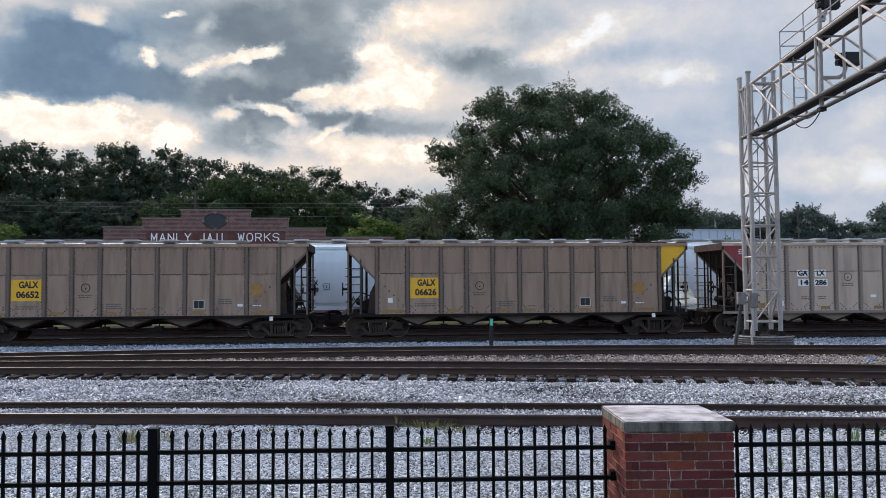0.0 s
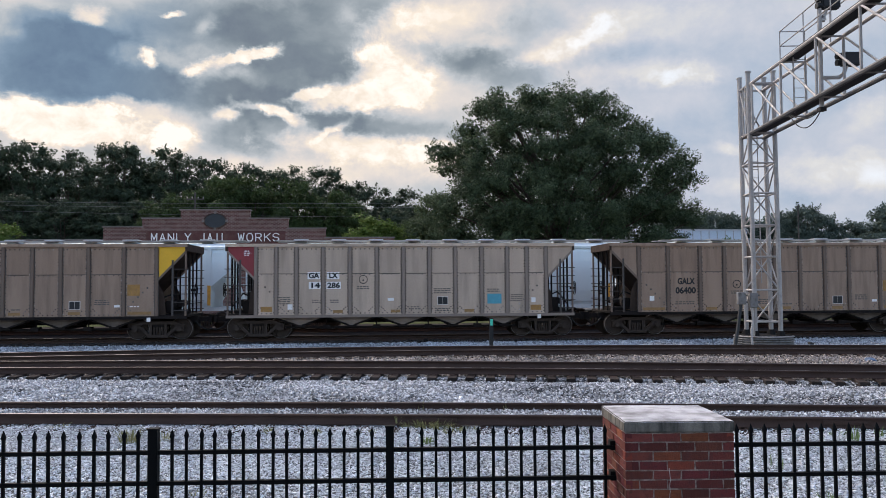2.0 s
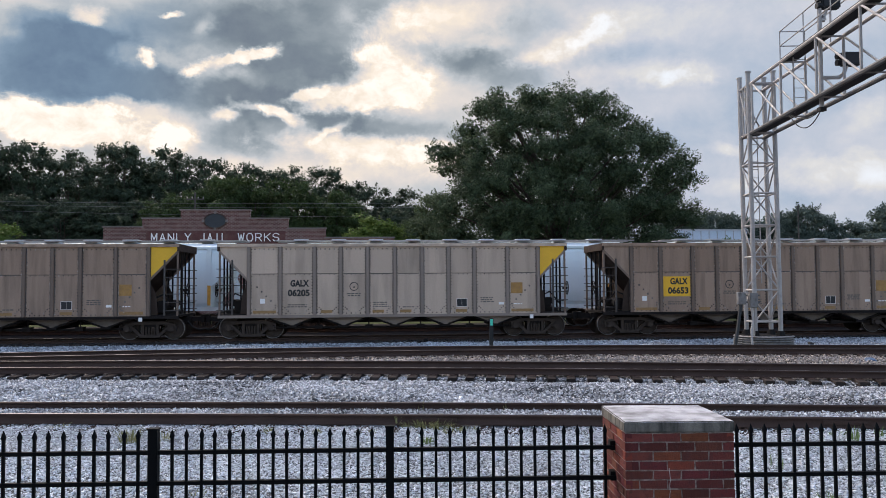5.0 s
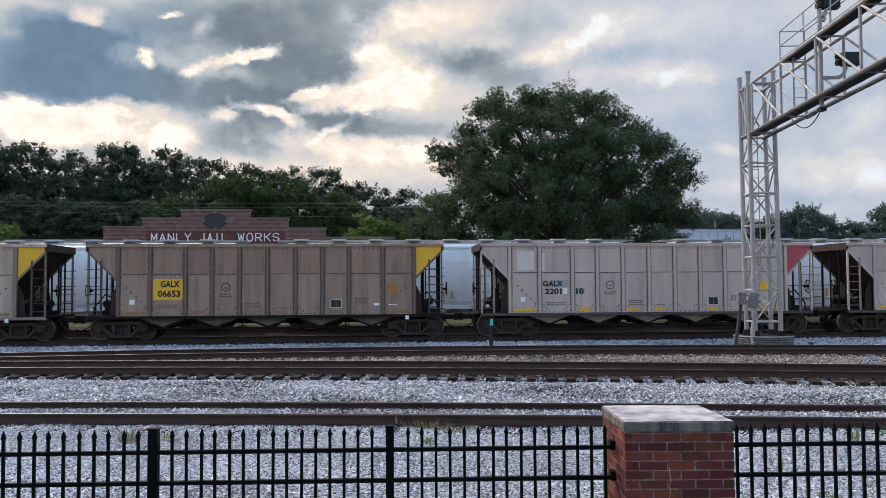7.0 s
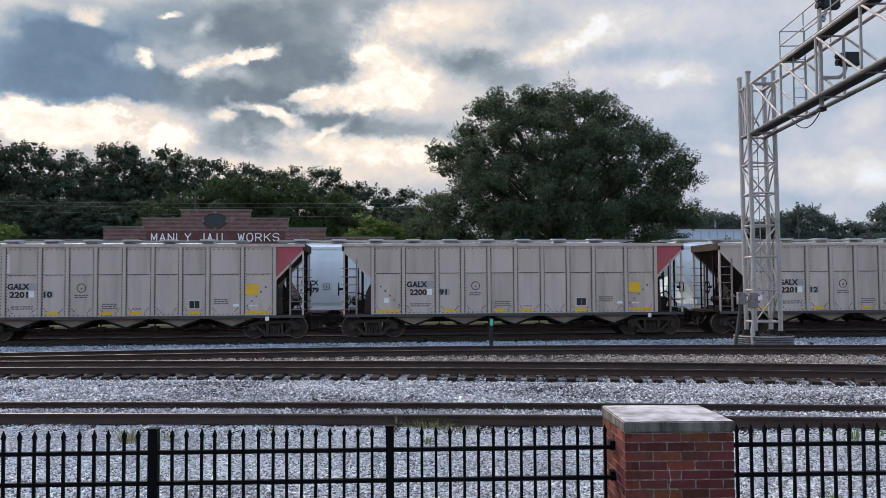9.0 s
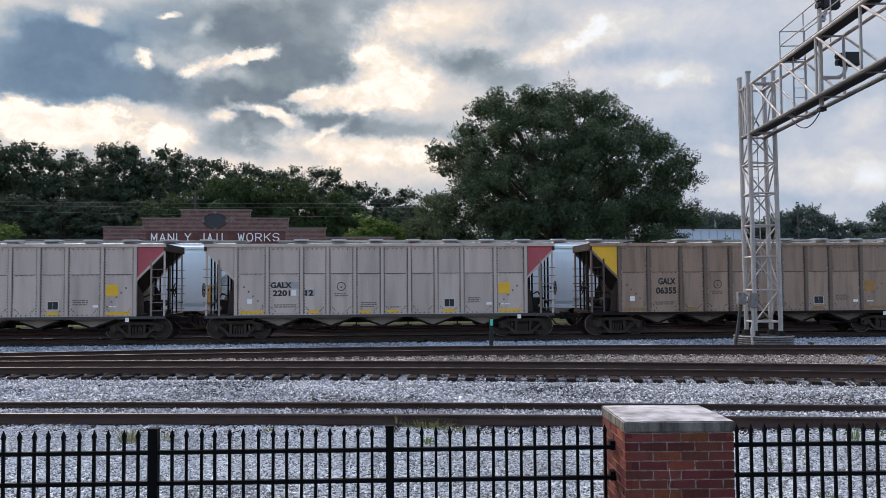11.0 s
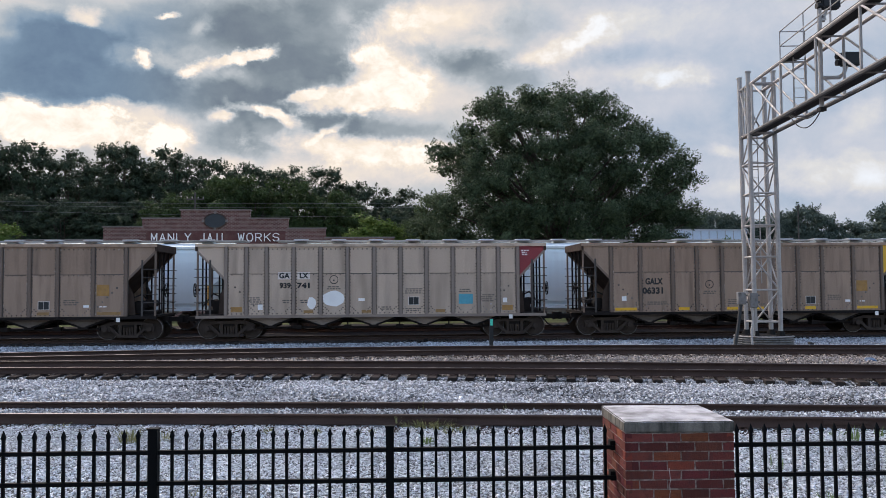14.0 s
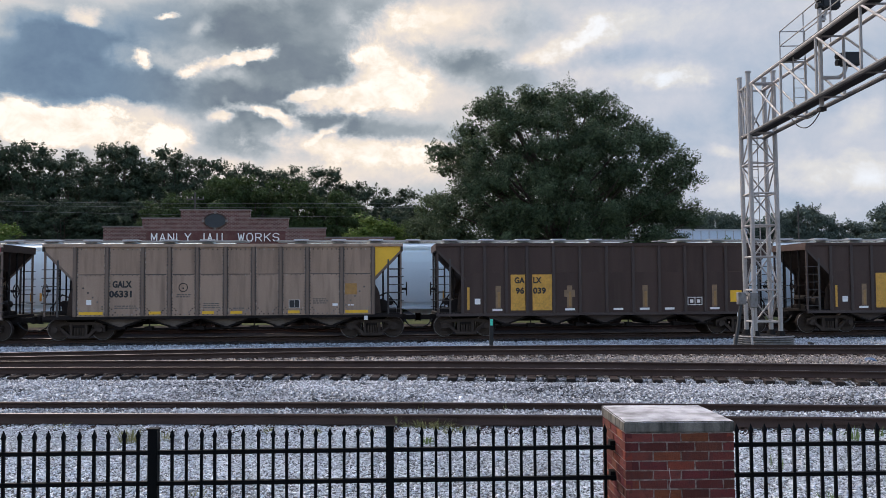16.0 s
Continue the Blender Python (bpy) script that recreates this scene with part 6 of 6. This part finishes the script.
        box(bm, min(e * 7.4, e * 7.98), max(e * 7.4, e * 7.98), -0.1, 0.1, 0.72, 0.92)
        prism(bm, [(e * 7.9, 0.66), (e * 8.12, 0.70), (e * 8.12, 0.98), (e * 7.9, 1.0)], -0.17, 0.13)
        part("coupler", bm, M_SOOT, c)
        bm = bmesh.new()
        path_tube(bm, [(e * 7.4, -0.35, 0.75), (e * 7.6, -0.35, 0.5), (e * 7.9, -0.3, 0.36), (e * 8.08, -0.25, 0.42)], 0.03, 6)
        part("air_hose", bm, M_CABLE, c)
    plate("tag", c, 5.78, 0.86, 0.15, 0.17, M_WHITE, "small white tag", 0.05)
    marks(c)
    return c


def cots(c, x, z):
    b = plate("stencil_box", c, x, z, 0.46, 0.35, M_SCUFF, "black stencil panel with white border")
    for d in (-0.105, 0.105):
        bm = bmesh.new()
        box(bm, d - 0.10, d + 0.10, -0.006, -0.003, -0.155, 0.155)
        part("field", bm, M_INK, b)


def roundel(c, x, z, r=0.17):
    bm = bmesh.new()
    ring(bm, (x, SIDE - 0.016, z), (0, 1, 0), r, 0.016, 24)
    tube(bm, (x, SIDE - 0.016, z - 0.06), (x, SIDE - 0.016, z), 0.03, 8)
    part("roundel", bm, M_INK, c, "black ring stencil")
    bars(c, x, z - 0.3, 0.6, 2)


def strips(c, xs, material, w=0.5, z=1.13, h=0.12):
    for x in xs:
        plate("reflective_strip", c, x, z, w, h, material, "yellow reflective strip")


def ten_marks(number, sign=False, letters="GALX", strip=M_STRIP, label_mat=M_ORANGE, split="", dx=0.0):
    def marks(c):
        y = SIDE - 0.022
        if sign:
            plate("number_panel", c, -4.05, 2.09, 1.19, 0.86, M_YELLOW, "bright yellow panel behind the lettering")
        if split:
            plate("paint_patch", c, -3.88, 2.24, 0.85, 0.27, M_PATCH, "slate grey repainted patch", -0.004)
            plate("paint_patch", c, -3.03, 1.915, 0.46, 0.27, M_PATCH, "slate grey repainted patch", -0.004)
            if split == "10":
                plate("bare_patch", c, -5.35, 3.22, 0.72, 0.82, M_SCUFF, "pale rubbed patch on the paint", -0.004)
                plate("bare_patch", c, -4.6, 3.17, 0.14, 0.78, M_SCUFF, "pale rubbed patch on the paint", -0.004)
            lettering("lettering", letters, 0.32, M_INK, c, -4.2, y, 2.13, "black lettering", 0.87)
            lettering("lettering", number, 0.32, M_INK, c, -4.14, y, 1.80, "black lettering", 0.72)
            lettering("lettering", split, 0.32, M_INK, c, -3.06, y, 1.80, "black lettering", 0.33)
            plate("patch", c, -3.67, 1.925, 0.21, 0.25, M_WHITE, "white paint patch")
        else:
            lettering("lettering", letters, 0.36, M_INK, c, -3.97 + dx, y, 2.19, "black lettering", 0.77)
            lettering("lettering", number, 0.36, M_INK, c, -3.99 + dx, y, 1.79, "black lettering", 0.90)
        bars(c, -4.02, 1.42, 0.95, 2)
        plate("square_label", c, -5.48, 1.58, 0.2, 0.2, M_WHITE, "white square label")
        strips(c, (-5.4,), strip, 0.95)
        strips(c, (-2.85, -0.7, 0.45, 2.8), strip, 0.48)
        strips(c, (5.4,), strip, 0.95)
        roundel(c, -1.71, 2.17)
        bars(c, -0.57, 1.5, 0.7, 3)
        bars(c, 0.55, 1.3, 0.5, 1)
        cots(c, 2.82, 1.46)
        bars(c, 3.9, 1.66, 0.65, 3)
        plate("square_label", c, 4.5, 1.42, 0.22, 0.1, M_WHITE)
        plate("label", c, 5.16, 2.07, 0.50, 0.46, label_mat, "orange yellow label")
        bars(c, 5.2, 1.4, 0.4, 1, M_WHITE)
    return marks


def twelve_marks(a, b, patched=False):
    def marks(c):
        y = SIDE - 0.024
        for x, z, w in ((-3.70, 2.63, 0.52), (-2.90, 2.63, 0.52), (-3.66, 2.22, 0.5), (-2.88, 2.22, 0.6)):
            if z > 2.4 or not patched:
                plate("letter_patch", c, x, z, w, 0.3, M_SCUFF if patched else M_WHITE, "pale patch behind black lettering")
        for t, x, z, w in (("GA", -3.70, 2.53, 0.44), ("LX", -2.90, 2.53, 0.36), (a, -3.66, 2.12, 0.36 if len(a) < 3 else 0.46), (b, -2.88, 2.12, 0.52)):
            lettering("lettering", t, 0.30, M_INK, c, x, y, z, "black lettering", w)
        bars(c, -3.6, 1.6, 0.4, 2), bars(c, -2.85, 1.6, 0.4, 2)
        plate("square_label", c, -4.68, 1.33, 0.2, 0.22, M_WHITE, "white square label")
        bars(c, -4.85, 1.72, 0.55, 4)
        roundel(c, -1.65, 2.46, 0.17)
        plate("square_label", c, -0.5, 1.62, 0.26, 0.12, M_WHITE)
        bars(c, 0.55, 1.3, 0.5, 2)
        bars(c, 1.68, 2.05, 0.75, 3)
        cots(c, 1.68, 1.55)
        bars(c, 1.68, 1.22, 0.7, 2)
        plate("label", c, 3.88, 1.62, 0.6, 0.42, M_LABELBLUE, "teal blue label")
        bars(c, 3.85, 2.02, 0.55, 2)
        bars(c, 4.82, 1.78, 0.55, 4)
        strips(c, (-5.65, 5.65), M_ORANGE, 0.46, 1.24, 0.22)
        strips(c, (-2.7, -0.3, 2.8), M_STRIP, 0.4)
        plate("square_label", c, 5.55, 1.56, 0.18, 0.2, M_WHITE)
        e = 1 if patched else -1
        bars(c, e * 6.42, 3.66, 0.34, 3, M_WHITE)
        if patched:
            for x, z, w, h, k in ((-2.57, 1.5, 0.38, 0.5, 9), (-1.66, 1.66, 0.98, 0.66, 14)):
                bm = bmesh.new()
                pts = [(x + w / 2 * math.cos(2 * math.pi * i / k) * random.uniform(0.88, 1.1), z + h / 2 * math.sin(2 * math.pi * i / k) * random.uniform(0.85, 1.12)) for i in range(k)]
                prism(bm, pts, SIDE - 0.02, SIDE - 0.013)
                part("paint_patch", bm, M_WHITE, c, "rough white painted-out patch")
    return marks


def dark_marks(a, b):
    def marks(c):
        y = SIDE - 0.024
        plate("number_panel", c, -3.83, 1.87, 0.62, 1.52, M_DULLYELLOW, "worn yellow panel behind the lettering")
        plate("number_panel", c, -2.79, 1.87, 0.84, 1.52, M_DULLYELLOW, "worn yellow panel behind the lettering")
        if a:
            for t, x, z, w in (("GA", -3.77, 2.27, 0.44), ("LX", -3.01, 2.27, 0.36), (a, -3.75, 1.83, 0.37), (b, -2.91, 1.83, 0.56)):
                lettering("lettering", t, 0.34, M_INK, c, x, y, z, "black lettering", w)
        else:
            bars(c, -3.77, 2.35, 0.42, 1, M_INK), bars(c, -3.0, 2.35, 0.36, 1, M_INK)
            bars(c, -3.75, 1.93, 0.4, 1, M_INK), bars(c, -2.9, 1.93, 0.5, 1, M_INK)
        bars(c, -3.78, 1.38, 0.42, 2, M_INK), bars(c, -2.85, 1.38, 0.5, 2, M_INK)
        plate("reflective_strip", c, -5.95, 1.62, 0.10, 0.95, M_DULLYELLOW, "worn yellow reflective strip")
        # scraped strips: a dull pad with what is left of the orange sheeting on it
        for x in (-4.68, -1.61, 1.68, 4.75):
            plate("worn_pad", c, x, 1.68, 0.22, 0.95, M_WORN, "scraped dull pad")
            plate("reflective_strip", c, x + 0.02, 1.58, 0.10, 0.62, M_STRIP, "scraped orange reflective strip", 0.006)
        plate("worn_pad", c, -1.61, 1.82, 0.46, 0.30, M_WORN, "scraped dull pad", 0.003)
        for x in (-4.72, -1.6, 0.5, 1.65, 2.75, 4.75):
            plate("square_label", c, x, 1.14, 0.42, 0.09, M_WHITE)
        plate("square_label", c, -5.56, 1.5, 0.24, 0.24, M_WHITE, "white square label")
        bm = bmesh.new()
        for x0, x1, z0, z1 in ((3.55, 4.20, 1.28, 1.31), (3.55, 4.20, 1.60, 1.63), (3.55, 3.58, 1.28, 1.63), (4.17, 4.20, 1.28, 1.63), (3.86, 3.89, 1.28, 1.63), (3.66, 3.80, 1.38, 1.52), (3.96, 4.10, 1.38, 1.52)):
            box(bm, x0, x1, SIDE - 0.02, SIDE - 0.014, z0, z1)
        part("stencil_box", bm, M_WHITE, c, "white outlined stencil boxes")
        plate("label", c, 5.7, 1.66, 0.5, 0.5, M_YELLOW, "yellow label")
    return marks


BR = "weathered taupe brown coal hopper with black lettering"
TN = "faded tan coal hopper with white lettering patches"
GR = "grey ribbed coal hopper with black lettering"
CONSIST = [
    ("ten", M_TAUPE, "weathered taupe brown coal hopper with a yellow number panel", ten_marks("06652", True), (M_TAUPE, M_TAUPE)),
    ("ten", M_TAUPE, "weathered taupe brown coal hopper with a yellow number panel", ten_marks("06626", True), (M_TAUPE, M_YELLOW)),
    ("twelve", M_TAN, TN, twelve_marks("14", "286"), (M_RED, M_TAN)),
    ("ten", M_TAUPE, BR, ten_marks("06400"), (M_TAUPE, M_YELLOW)),
    ("ten", M_TAN, "faded beige coal hopper with black lettering", ten_marks("06205"), (M_TAN, M_YELLOW)),
    ("ten", M_TAUPE, "weathered taupe brown coal hopper with a yellow number panel", ten_marks("06653", True), (M_TAUPE, M_YELLOW)),
    ("ten", M_GREY, GR, ten_marks("2201", strip=M_YELLOW, label_mat=M_YELLOW, split="10"), (M_GREY, M_FADEDRED)),
    ("ten", M_GREY, GR, ten_marks("2200", strip=M_YELLOW, label_mat=M_YELLOW, split="91"), (M_GREY, M_FADEDRED)),
    ("ten", M_GREY, GR, ten_marks("2201", strip=M_YELLOW, label_mat=M_YELLOW, split="12"), (M_GREY, M_FADEDRED)),
    ("ten", M_TAUPE, BR, ten_marks("06355"), (M_YELLOW, M_TAUPE)),
    ("twelve", M_TAN, "faded tan coal hopper with white painted-out patches", twelve_marks("939", "741", True), (M_TAN, M_RED)),
    ("ten", M_TAUPE, BR, ten_marks("06331", strip=M_YELLOW, dx=-0.2), (M_TAUPE, M_YELLOW)),
    ("braced", M_BROWN, "dark brown coal hopper with worn yellow number panels", dark_marks("96", "039"), (M_BROWN, M_BROWN)),
    ("braced", M_BROWN, "dark brown coal hopper with worn yellow number panels", dark_marks("", ""), (M_BROWN, M_BROWN)),
]
TRAIN = [hopper(i, *spec) for i, spec in enumerate(CONSIST)]

CAR_PITCH, LEAD_X, TRACK_Y = 16.18, -10.31, 36.0
# seconds and metres travelled
RUN = [(0, 0.0), (0.5, 5.32), (1, 10.73), (1.5, 16.17), (2, 21.14), (2.5, 26.87), (3, 32.21), (3.5, 37.59), (4, 42.96), (5.2, 56.04), (6.5, 70.18), (7, 75.28), (7.5, 80.97), (8, 86.37), (8.5, 91.82), (9, 97.25),
       (10.2, 110.5), (11.5, 124.59), (12, 130.31), (12.5, 135.79), (13, 141.3), (13.5, 146.7), (14, 151.8), (14.5, 157.66), (15, 163.18), (15.5, 168.52), (16, 174.08)]


def motions():
    for i, car in enumerate(TRAIN):
        walk(car, [(t, pose(LEAD_X + i * CAR_PITCH - (0.14 if i > 11 else 0.0) - s, TRACK_Y, 0)) for t, s in RUN])
    # wheels roll with the distance run
    steps = [k / 30 for k in range(481)]
    turned = np.interp(steps, [t for t, _ in RUN], [s for _, s in RUN]) / 0.457
    for w, x in TURNING:
        walk(w, [(t, pose(x, 0, 0.457, 0, -math.degrees(a), 0)) for t, a in zip(steps, turned)])
    # the clouds drift slowly
    walk(SKY, [(t, pose(*EYE, 0, 0, 0.40 * t / 16) @ pose(0, 0, -4.0 * t / 16)) for t in (0, 4, 8, 12, 16)])


motions()
